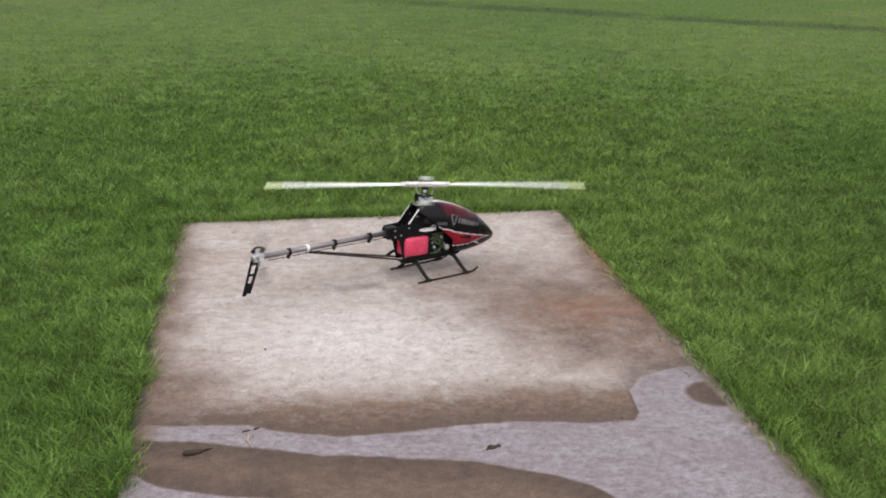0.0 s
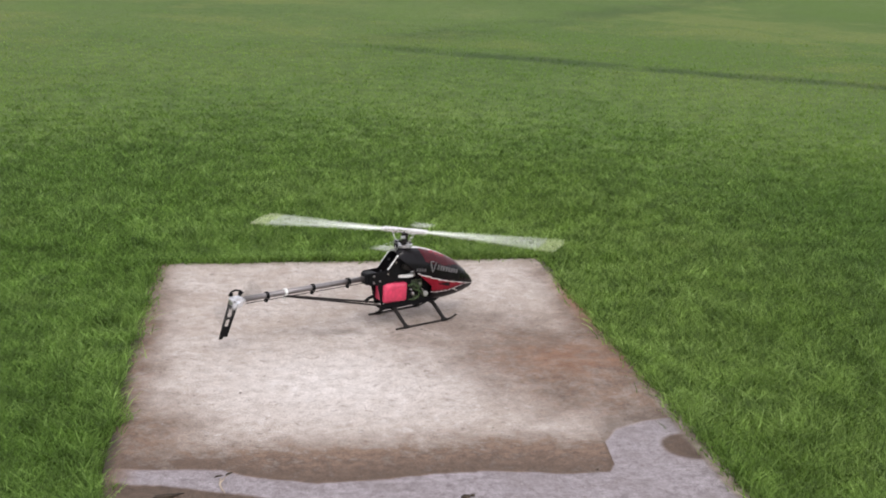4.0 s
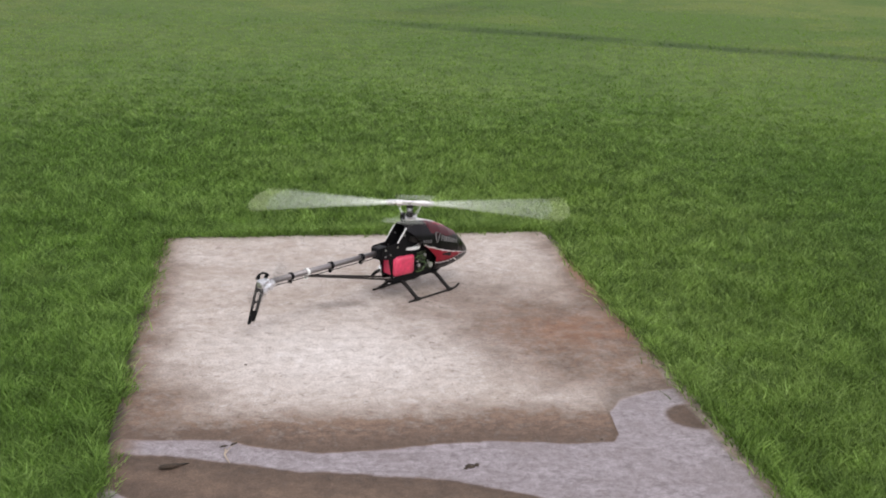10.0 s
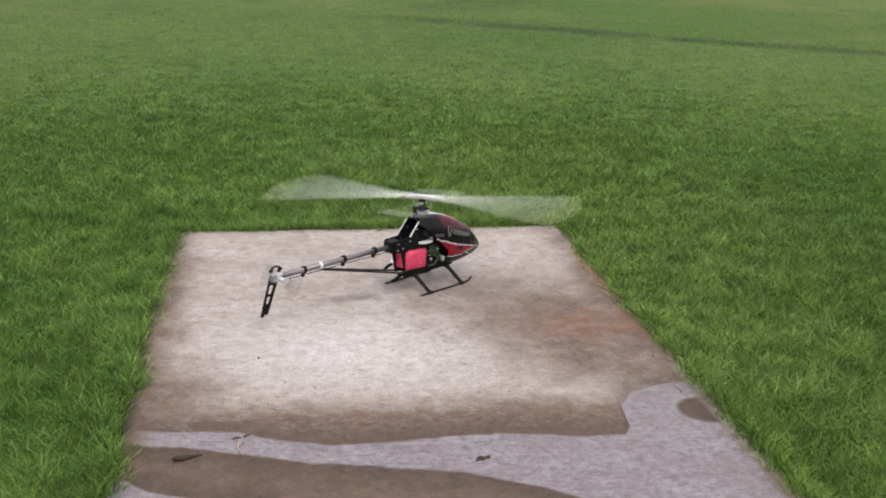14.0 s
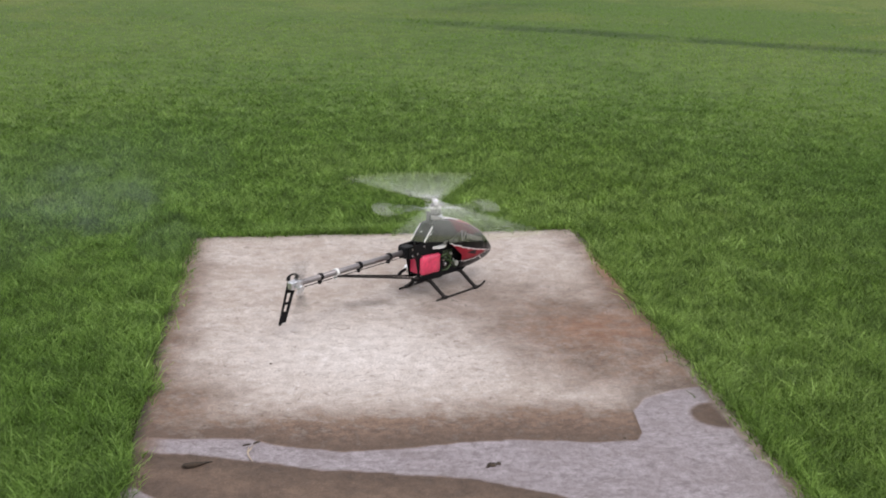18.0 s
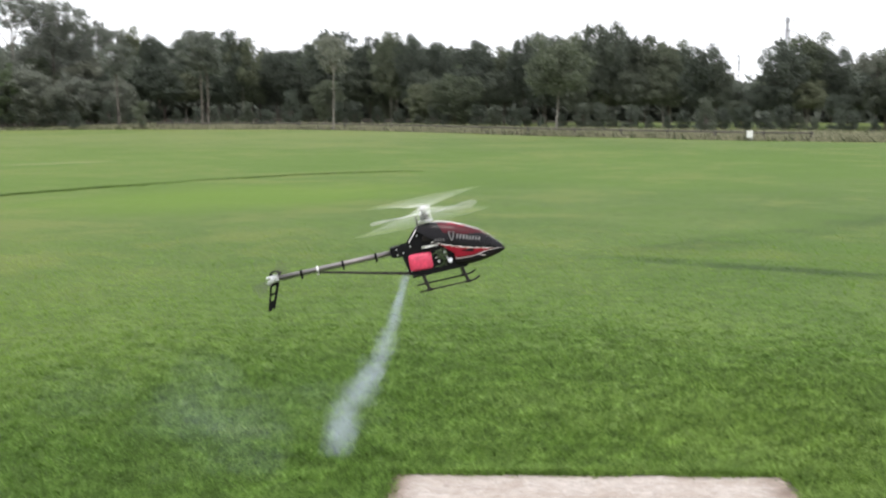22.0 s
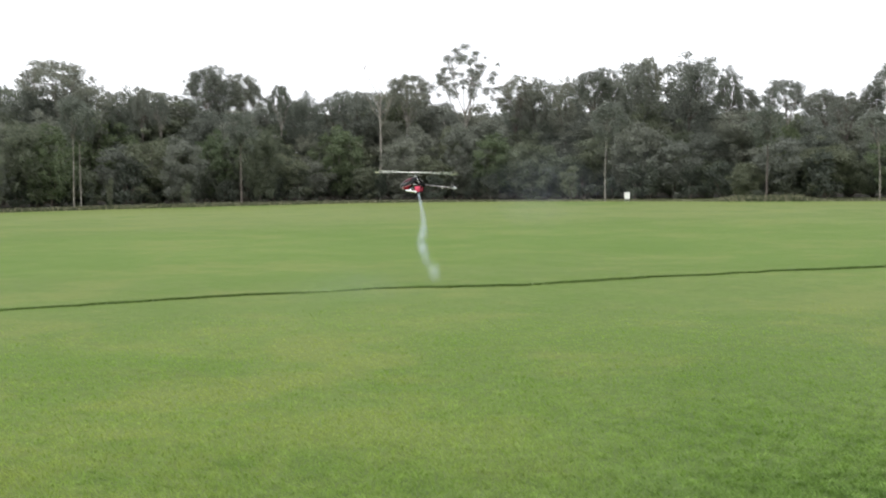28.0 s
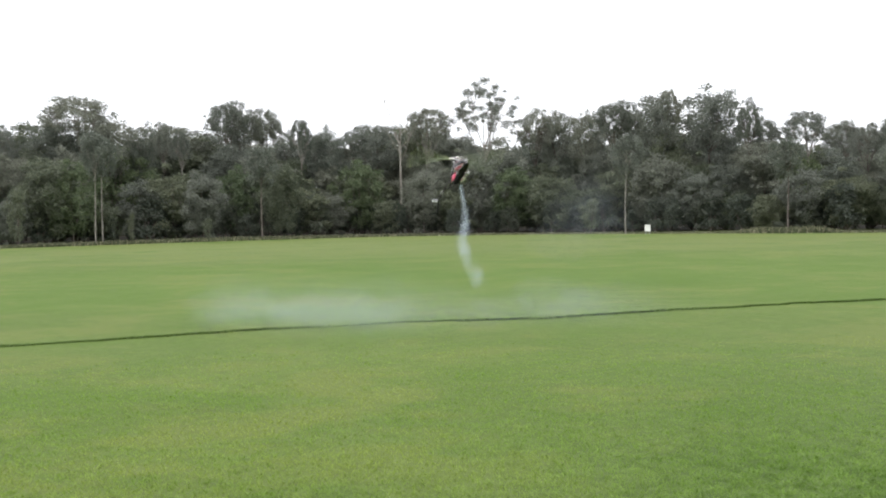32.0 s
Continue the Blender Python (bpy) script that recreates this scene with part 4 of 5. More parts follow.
def pylon():
    """A lattice tower for power lines."""
    tower = new("transmission_tower")
    bm = bmesh.new()
    for sx in (-1, 1):
        for sy in (-1, 1):
            pipe(bm, [(sx * 3.0, sy * 3.0, 0), (sx * 0.9, sy * 0.9, 24), (sx * 0.5, sy * 0.5, 40)], 0.17, 4)
    for k in range(10):
        z0, z1 = 4.0 * k, 4.0 * k + 4
        w0, w1 = np.interp([z0, z1], [0, 24, 40], [3.0, 0.9, 0.5])
        for s in (-1, 1):
            pipe(bm, [(-w0, s * w0, z0), (w1, s * w1, z1)], 0.10, 4)
            pipe(bm, [(w0, s * w0, z0), (-w1, s * w1, z1)], 0.10, 4)
    part("mast", bm, PYLON_STEEL, tower)
    for z in (27, 32.5, 38):
        bm = bmesh.new()
        pipe(bm, [(-5.5, 0, z), (5.5, 0, z)], 0.16, 4)
        for s in (-1, 1):
            pipe(bm, [(s * 5.4, 0, z), (s * 0.6, 0, z + 1.3)], 0.10, 4)
            pipe(bm, [(s * 5.2, 0, z), (s * 5.2, 0, z - 1.2)], 0.10, 4)
        part("crossarm", bm, PYLON_STEEL, tower)
    tagged(tower, "distant grey steel lattice power tower", "power tower", group="power towers behind the wood")
    return tower


def far_wood():
    """The depth of the wood behind the last ranks: a closed mass of foliage."""
    r = np.random.default_rng(77)
    centres, radii = [], []
    for a in np.arange(-28, 68, 0.55):
        for k in range(8):
            p = out_there(a + r.uniform(-0.3, 0.3), r.uniform(95, 104) + depth(a))
            top = max(0.4, rises(98 + depth(a), closed(a)) * 0.86)
            centres.append((p.x, p.y, top * (k + r.random()) / 8))
            radii.append(r.uniform(1.1, 1.6))
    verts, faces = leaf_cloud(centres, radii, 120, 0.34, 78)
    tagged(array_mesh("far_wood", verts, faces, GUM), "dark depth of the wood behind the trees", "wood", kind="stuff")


wood()
far_wood()
undergrowth()
tall_grass()
rank_line()
dead_tree()
sign_board(31.57, 72.8, 0.50)
sign_board(-10.95, 50, 0.36)
rail_fence()
tower = pylon()
for n, (azimuth, far, top) in enumerate(((-12.3, 430, 3.02), (-10.35, 560, 2.54), (-8.1, 700, 2.66))):
    size = rises(far, top) / 40
    m = Matrix.Translation(out_there(azimuth, far)) @ Matrix.Rotation(0.3, 4, "Z") @ Matrix.Diagonal((size, size, size, 1))
    if n:
        copy_thing(tower, m)
    else:
        tower.matrix_basis = m


# ---- grass blades about the pad and in the nearer field ----
def blades(name, root, height, width, lean, seed, label):
    """Bent blades: a quad and a tip each, told apart by island."""
    r = np.random.default_rng(seed)
    n = len(root)
    a, b = r.uniform(0, 2 * np.pi, n), r.uniform(0, 2 * np.pi, n)
    wide = np.stack([np.cos(a), np.sin(a), 0 * a], -1) * width[:, None] * 0.5
    over = np.stack([np.cos(b), np.sin(b), 0 * b], -1) * (lean * height)[:, None]
    up = np.stack([0 * a, 0 * a, height], -1)
    mid, tip = root + up * 0.55 + over * 0.35, root + up * 0.96 + over
    verts = np.stack([root - wide, root + wide, mid + wide * 0.7, mid - wide * 0.7, tip], 1).reshape(-1, 3)
    at = np.arange(n)[:, None] * 5
    tris = np.concatenate([at + (0, 1, 2), at + (0, 2, 3), at + (3, 2, 4)], 1).reshape(-1, 3)
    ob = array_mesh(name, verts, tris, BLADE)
    return tagged(ob, label, "grass", kind="stuff")


def on_pad(x, y, margin):
    """Whether a place lies on the pad, grown by a margin."""
    back = 3.76 - y
    return (x > -1.128 - 0.0138 * back - margin) & (x < 0.80 + 0.030 * back + margin) & (y > -0.26 - margin) & (y < 3.76 + margin)


def swell(x, y):
    """The ground's gentle unevenness."""
    lump = np.array([noise.noise(Vector((a * 0.35, b * 0.35, 3.1))) for a, b in zip(x, y)])
    return np.clip((np.hypot(x, y - 2) - 2.6) / 8, 0, 1) * lump * 0.02


def lawn():
    r = np.random.default_rng(11)
    # lush tufts round the pad, each a spray of bent blades
    d = 2.6 + 8.4 * r.random(150000) ** 0.9
    d = d[r.random(len(d)) > np.clip((d - 5.5) / 5.5, 0, 1) ** 0.7]
    a = np.radians(r.uniform(-31, 30, len(d)))
    fade = r.random(len(d)) < np.clip((30 - np.degrees(a)) / 20, 0, 1)
    a, d = a[fade], d[fade]
    x, y = EYE.x - np.sin(a) * d, EYE.y + np.cos(a) * d
    bald = np.array([noise.noise(Vector((p * 2.6, q * 2.6, 7.0))) for p, q in zip(x, y)])
    keep = ~on_pad(x, y, 0.012) & (bald + r.uniform(-0.5, 0.5, len(x)) > -0.62)
    x, y, d = x[keep][:48000], y[keep][:48000], d[keep][:48000]
    vigour = 1 + 0.36 * np.array([noise.noise(Vector((p * 1.5, q * 1.5, 0.0))) + 0.7 * noise.noise(Vector((p * 6.0, q * 6.0, 4.0))) for p, q in zip(x, y)])
    tall = np.interp(np.hypot(x + 0.15, y - 2), [0, 3, 5, 9], [0.060, 0.052, 0.034, 0.018]) * np.clip(vigour, 0.45, 1.7)
    z = swell(x, y) - 0.035
    n = 7
    root = np.repeat(np.stack([x, y, z], -1), n, axis=0) + np.concatenate([r.normal(0, 0.011, (len(x) * n, 2)), np.zeros((len(x) * n, 1))], 1)
    height = np.repeat(tall, n) * r.uniform(0.45, 1.25, len(root))
    away = np.repeat(d, n)
    width = np.interp(away, [3, 5, 9], [0.0046, 0.0054, 0.0080]) * r.uniform(0.65, 1.35, len(root))
    blades("grass", root, height, width, r.uniform(0.25, 1.7, len(root)), 3, "lush green grass in tufts about the pad")
    # shorter grass of the open field beyond
    d = r.uniform(5.0, 19, 900000)
    dens = d * np.minimum(1, (8.0 / d) ** 1.6) * (1 - (d / 19) ** 2.0)
    d = d[r.random(len(d)) < dens / dens.max()][:210000]
    a = np.radians(r.uniform(-32, 66, len(d)))
    x, y = EYE.x - np.sin(a) * d, EYE.y + np.cos(a) * d
    keep = ~on_pad(x, y, 0.02)
    x, y, d = x[keep], y[keep], d[keep]
    tuft = np.array([noise.noise(Vector((p * 1.6, q * 1.6, 0.0))) + 0.6 * noise.noise(Vector((p * 6.0, q * 6.0, 4.0))) for p, q in zip(x, y)])
    root = np.stack([x, y, swell(x, y) - 0.035], -1)
    height = np.interp(d, [6, 10, 19], [0.040, 0.030, 0.018]) * r.uniform(0.7, 1.2, len(d)) * (1 + 0.25 * tuft)
    width = np.interp(d, [6, 10, 19], [0.0060, 0.0085, 0.012]) * r.uniform(0.7, 1.3, len(d))
    blades("short_grass", root, height, width, r.uniform(0.4, 2.4, len(d)), 5, "short mown green grass of the open field")
    # grass that creeps over the pad's edge
    n = 26000
    t = r.random(n)
    which = r.integers(0, 3, n)
    stray = np.abs(r.normal(0, 0.034, n)) - 0.028
    y = np.where(which == 2, 3.76 - stray, -0.2 + 3.96 * t)
    x = np.where(which == 0, -1.128 - 0.0138 * (3.76 - y) + stray, np.where(which == 1, 0.80 + 0.030 * (3.76 - y) - stray, -1.128 + 1.93 * t))
    root = np.stack([x, y, np.full(n, -0.02)], -1)
    patchy = np.array([noise.noise(Vector((p * 3.0, q * 3.0, 5.0))) for p, q in root[:, :2]])
    root = root[patchy + r.uniform(-0.3, 0.3, n) > -0.1]
    blades("edge_grass", root, r.uniform(0.025, 0.075, len(root)), r.uniform(0.0035, 0.0065, len(root)), r.uniform(0.3, 1.6, len(root)), 4,
           "ragged grass creeping over the pad's edge")


lawn()


# ---- materials of the helicopter ----
BLACK = surface("black_composite", (0.006, 0.006, 0.007), 0.55, grain=300, vary=0.3, shine=0.15)
DARK_STEEL = surface("dark_plastic", (0.016, 0.014, 0.013), 0.6, grain=200, shine=0.15)
CARBON_SKID = surface("dark_tube", (0.022, 0.018, 0.016), 0.55, grain=200, shine=0.2)
ALLOY = surface("bare_alloy", (0.72, 0.72, 0.74), 0.32, 1.0, grain=200, vary=0.12)
BOOM_GREY = surface("satin_boom", (0.26, 0.24, 0.24), 0.38, 0.75, grain=90, vary=0.12)
BRIGHT = surface("polished_muffler", (0.86, 0.84, 0.83), 0.28, 0.75, grain=90, vary=0.08)
TANK_RED = surface("red_tank_plastic", (0.72, 0.055, 0.125), 0.35, grain=60, vary=0.22, coat=0.3)
CANOPY_BLACK = surface("canopy_black", (0.005, 0.004, 0.006), 0.30, grain=80, coat=0.12, bump=0, shine=0.2)
CANOPY_RED = surface("canopy_red", (0.25, 0.005, 0.019), 0.34, grain=60, vary=0.12, coat=0.12, bump=0, shine=0.25)
CANOPY_FADE = surface("canopy_dark_red", (0.075, 0.004, 0.010), 0.32, grain=60, vary=0.2, coat=0.12, bump=0, shine=0.2)
CANOPY_WHITE = surface("canopy_white", (0.70, 0.67, 0.66), 0.3, grain=60, vary=0.05, coat=0.3, bump=0)
LETTER = surface("silver_decal", (0.18, 0.175, 0.18), 0.4, grain=90, vary=0.45)
DIM_LETTER = surface("dim_decal", (0.10, 0.095, 0.10), 0.4, grain=90, vary=0.4)
BLADE_WHITE = surface("blade_white", (0.80, 0.84, 0.72), 0.4, grain=60, vary=0.05, bump=0)
PADDLE = surface("paddle_white", (0.50, 0.52, 0.45), 0.45, grain=60, vary=0.05, bump=0)
BLADE_TIP = surface("blade_lime", (0.72, 0.80, 0.42), 0.4, grain=60, vary=0.06, bump=0)
ENGINE = surface("engine_alloy", (0.15, 0.19, 0.11), 0.42, 0.6, grain=260, vary=0.85)
FUEL_LINE = surface("green_fuel_line", (0.055, 0.105, 0.028), 0.35, grain=100, vary=0.3)
WHITE_NYLON = surface("white_nylon", (0.75, 0.75, 0.73), 0.5, grain=100, vary=0.08)
TAIL_DARK = surface("tail_blade_dark", (0.10, 0.095, 0.09), 0.5, grain=100)


# ---- the model helicopter: nose along +x, its left along +y, skids on z = 0 ----
def canopy(heli):
    """A pointed shell, cut open low at the back, painted black with red and white flashes."""
    xs = [0.362, 0.352, 0.335, 0.30, 0.25, 0.19, 0.13, 0.07, 0.02, -0.03, -0.055]
    top = [0.116, 0.134, 0.154, 0.190, 0.234, 0.268, 0.295, 0.314, 0.322, 0.322, 0.312]
    low = [0.108, 0.101, 0.094, 0.085, 0.077, 0.072, 0.074, 0.090, 0.110, 0.130, 0.150]
    wide = [0.003, 0.012, 0.021, 0.036, 0.051, 0.061, 0.066, 0.066, 0.061, 0.054, 0.046]
    bm = bmesh.new()
    lengths, rounds = 220, 240
    rings = []
    for i in range(lengths + 1):
        x = 0.362 - 0.417 * i / lengths
        zt, zl, w = (float(np.interp(-x, [-v for v in xs], vals)) for vals in (top, low, wide))
        ring = []
        for k in range(rounds):
            a = 2 * math.pi * k / rounds
            c, s = math.cos(a), math.sin(a)
            y = w * abs(c) ** 0.75 * (1 if c > 0 else -1)
            z = (zt + zl) / 2 + (zt - zl) / 2 * abs(s) ** 0.85 * (1 if s > 0 else -1)
            ring.append((bm.verts.new((x, y, z)), (z - zl) / (zt - zl + 1e-6), abs(y) / (w + 1e-6)))
        rings.append(ring)

    def paint(x, z, s, side):
        f = (x + 0.05) / 0.41
        grain = 0.05 * noise.noise(Vector((x * 160, s * 30, 3.0)))
        if s > 0.93 and side < 0.30 and x > 0.0:
            return 2
        # the upper flank: red that fades to black below and towards the nose, its dark red widened to paint in shade
        if x > 0.048 + 0.1 * (1 - s):
            fade = s - 0.62 - 0.75 * max(0, f - 0.55) + grain
            if fade > 0.34 and 0.10 < x < 0.20:
                return 1
            if fade > 0.14:
                return 3
        # the red flash along the flank, with a thin pale edge and a hooked end below
        high = 0.55 - 0.17 * f + 0.10 * max(0, f - 0.75)
        under = 0.16 + 0.16 * max(0, f - 0.30) if f < 0.62 else 0.21 + 0.60 * (f - 0.62)
        if 0.0 < x < 0.350:
            if high - 0.022 < s < high:
                return 2
            if under < s < high:
                wedge = 0.13 < x < 0.20 and abs(s - 0.37) < 0.05 * (x - 0.13) / 0.07
                return 2 if f > 0.34 and s < under + 0.016 else 0 if wedge else 3 if f > 0.80 + grain or s < under + 0.05 + grain else 1
            hook = 0.34 - 3.2 * (x - 0.195)
            if 0.195 < x < 0.255 and abs(s - hook) < 0.016:
                return 2
        return 0
    for i in range(lengths):
        for k in range(rounds):
            j = (k + 1) % rounds
            four = (rings[i][k], rings[i][j], rings[i + 1][j], rings[i + 1][k])
            x = sum(v[0].co.x for v in four) / 4
            z = sum(v[0].co.z for v in four) / 4
            if z < 0.225 - 0.9 * (x - 0.02) and x < 0.105:
                continue
            face = bm.faces.new([v[0] for v in four])
            face.material_index = paint(x, z, sum(v[1] for v in four) / 4, sum(v[2] for v in four) / 4)
    shell = part("canopy", bm, [CANOPY_BLACK, CANOPY_RED, CANOPY_WHITE, CANOPY_FADE], heli, "glossy black canopy with red and white flashes", True)
    skin = shell.modifiers.new("thickness", "SOLIDIFY")
    skin.thickness, skin.offset = 0.0016, -1
    # lettering that cannot be read, as slanted bars on both flanks
    def flank(x, z):
        """The shell's half width at a place on its side."""
        zt, zl, w = (float(np.interp(-x, [-v for v in xs], vals)) for vals in (top, low, wide))
        s = min(1, abs((z - (zt + zl) / 2) / ((zt - zl) / 2)) ** (1 / 0.85))
        return w * max(0.0, 1 - s * s) ** 0.375
    for s in (-1, 1):
        for x, z, w, h, turn in ((0.100, 0.234, 0.005, 0.046, -10), (0.116, 0.232, 0.005, 0.046, 22), (0.106, 0.256, 0.020, 0.004, 8)):
            bm = bmesh.new()
            box(bm, (x, s * (flank(x, z) + 0.0006), z), (w, 0.003, h), (0, turn, 0))
            part("emblem", bm, LETTER, shell, "silver emblem stroke")
        for k in range(8):
            x, z = 0.136 + 0.0150 * k, 0.228 - 0.0052 * k
            bm = bmesh.new()
            box(bm, (x, s * (flank(x, z) + 0.0004), z), (0.0100, 0.003, 0.023 - 0.001 * k), (0, 18, -s * (4 + 2.2 * k)))
            part("lettering", bm, LETTER, shell, "silver letter stroke")
        for k in range(4):
            x, z = 0.028 + 0.0125 * k, 0.232 - 0.002 * k
            bm = bmesh.new()
            box(bm, (x, s * (flank(x, z) + 0.0004), z), (0.0080, 0.003, 0.013), (0, 10, 0))
            part("lettering", bm, DIM_LETTER, shell, "dim grey letter stroke")


def airframe(heli):
    plate = [(0.165, 0.074), (0.165, 0.115), (0.09, 0.20), (0.07, 0.285), (0.02, 0.312), (-0.05, 0.312), (-0.075, 0.285), (-0.115, 0.240), (-0.19, 0.238),
             (-0.19, 0.186), (-0.150, 0.182), (-0.128, 0.082), (-0.02, 0.068)]
    for y in (-0.030, 0.027):
        bm = bmesh.new()
        slab_of(bm, plate, y, y + 0.003)
        part("side_frame", bm, BLACK, heli)
        for x, z in ((-0.17, 0.225), (-0.17, 0.197), (-0.14, 0.20), (-0.10, 0.225), (-0.06, 0.27), (0.0, 0.29), (-0.12, 0.10), (0.12, 0.09), (0.03, 0.20)):
            bm = bmesh.new()
            pipe(bm, [(x, y - 0.003, z), (x, y + 0.006, z)], 0.004, 8)
            part("frame_bolt", bm, ALLOY, heli)
    bm = bmesh.new()
    box(bm, (0.02, 0, 0.070), (0.28, 0.05, 0.008), bevel=0.002)
    part("bottom_plate", bm, BLACK, heli)
    bm = bmesh.new()
    box(bm, (-0.175, 0, 0.212), (0.055, 0.050, 0.050), bevel=0.006)
    part("boom_block", bm, BLACK, heli)
    # the slanted brace at the back; white rods stand in for the bright gap through it
    for s in (-1, 1):
        bm = bmesh.new()
        pipe(bm, [(-0.055, s * 0.036, 0.302), (-0.105, s * 0.036, 0.245)], 0.003, 8)
        part("gap_rod", bm, WHITE_NYLON, heli)
        bm = bmesh.new()
        box(bm, (-0.015, s * 0.040, 0.245), (0.042, 0.020, 0.022), (0, 25, 0), 0.002)
        part("servo", bm, DARK_STEEL, heli)
        bm = bmesh.new()
        box(bm, (0.02, s * 0.047, 0.225), (0.034, 0.006, 0.007), (0, -10, 0), 0.002)
        part("servo_arm", bm, ALLOY, heli)
    bm = bmesh.new()
    box(bm, (-0.066, 0, 0.140), (0.118, 0.092, 0.086), (0, 3, 0), 0.014)
    part("fuel_tank", bm, TANK_RED, heli, "bright red fuel tank", True)
    for z in (0.10, 0.18):
        bm = bmesh.new()
        box(bm, (-0.066, 0, z), (0.12, 0.07, 0.006), (0, 3, 0), 0.002)
        part("tank_rail", bm, BLACK, heli)
    # engine: crankcase, finned head, carburettor
    bm = bmesh.new()
    pipe(bm, [(0.045, 0, 0.085), (0.045, 0, 0.135)], [0.026, 0.026], 16)
    box(bm, (0.045, 0, 0.10), (0.045, 0.06, 0.03), bevel=0.006)
    part("engine", bm, ENGINE, heli, "oily finned alloy engine")
    bm = bmesh.new()
    for k in range(7):
        box(bm, (0.045, 0, 0.139 + 0.0065 * k), (0.056, 0.066, 0.0028), bevel=0.001)
    pipe(bm, [(0.045, 0, 0.135), (0.045, 0, 0.185)], 0.018, 12)
    part("cooling_fins", bm, ENGINE, heli)
    bm = bmesh.new()
    pipe(bm, [(0.078, -0.03, 0.115), (0.078, -0.055, 0.118)], [0.010, 0.012], 12)
    pipe(bm, [(0.078, -0.046, 0.118), (0.062, -0.05, 0.140)], 0.003, 8)
    part("carburettor", bm, ALLOY, heli)
    bm = bmesh.new()
    pipe(bm, [(0.085, -0.024, 0.20), (0.085, 0.024, 0.20)], [0.046, 0.046], 24)
    part("fan_shroud", bm, DARK_STEEL, heli)
    bm = bmesh.new()
    pipe(bm, [(-0.005, 0, 0.202), (-0.005, 0, 0.212)], [0.052, 0.052], 40)
    part("main_gear", bm, WHITE_NYLON, heli, "white main gear")
    # fuel lines looped beside the engine, and its small bright fittings
    for s in (-1, 1):
        bm = bmesh.new()
        pipe(bm, [(-0.005, s * 0.040, 0.160), (0.020, s * 0.048, 0.172), (0.045, s * 0.047, 0.150), (0.050, s * 0.046, 0.115), (0.028, s * 0.046, 0.098), (0.0, s * 0.042, 0.10)], 0.0026, 8)
        pipe(bm, [(0.030, s * 0.042, 0.140), (0.062, s * 0.046, 0.128), (0.078, s * 0.044, 0.100)], 0.003, 8)
        part("fuel_line", bm, FUEL_LINE, heli, "green fuel line")
        for x, z, d in ((0.022, 0.122, 0.012), (0.060, 0.162, 0.010), (0.070, 0.118, 0.009), (0.012, 0.142, 0.007)):
            bm = bmesh.new()
            box(bm, (x, s * 0.036, z), (d, 0.012, d), (0, 20, 0), 0.002)
            part("fitting", bm, ALLOY, heli)
    # exhaust along the left flank
    bm = bmesh.new()
    pipe(bm, [(0.045, 0.03, 0.135), (0.052, 0.062, 0.132), (0.062, 0.082, 0.112)], [0.010, 0.012, 0.013], 12)
    part("exhaust_header", bm, ALLOY, heli)
    bm = bmesh.new()
    pipe(bm, [(0.143, 0.084, 0.102), (0.139, 0.084, 0.102), (0.132, 0.084, 0.102), (-0.085, 0.082, 0.099), (-0.094, 0.082, 0.099), (-0.098, 0.082, 0.099)],
         [0.006, 0.014, 0.0195, 0.0195, 0.015, 0.007], 20)
    part("muffler", bm, BRIGHT, heli, "bright silver muffler on the left flank", True)
    bm = bmesh.new()
    pipe(bm, [(-0.090, 0.082, 0.098), (-0.118, 0.083, 0.092), (-0.142, 0.084, 0.078)], [0.007, 0.007, 0.0065], 10)
    part("exhaust_outlet", bm, BLACK, heli, "black exhaust hose")


def landing_gear(heli):
    for x in (0.140, -0.055):
        bm = bmesh.new()
        box(bm, (x - 0.01, 0, 0.066), (0.022, 0.070, 0.010), bevel=0.002)
        part("strut_clamp", bm, DARK_STEEL, heli)
        for s in (-1, 1):
            bm = bmesh.new()
            pipe(bm, [(x - 0.012, s * 0.030, 0.068), (x - 0.010, s * 0.046, 0.058), (x - 0.002, s * 0.092, 0.020), (x + 0.002, s * 0.108, 0.008)],
                 [0.0085, 0.0085, 0.008, 0.0075], 8)
            pipe(bm, [(x - 0.012, s * 0.110, 0.006), (x + 0.014, s * 0.110, 0.006)], 0.0075, 8)
            part("skid_leg", bm, DARK_STEEL, heli)
    for s in (-1, 1):
        bm = bmesh.new()
        pipe(bm, [(-0.105, s * 0.110, 0.0045), (0.155, s * 0.110, 0.0045), (0.182, s * 0.110, 0.009), (0.202, s * 0.110, 0.020)], 0.0042, 8)
        part("skid", bm, CARBON_SKID, heli)


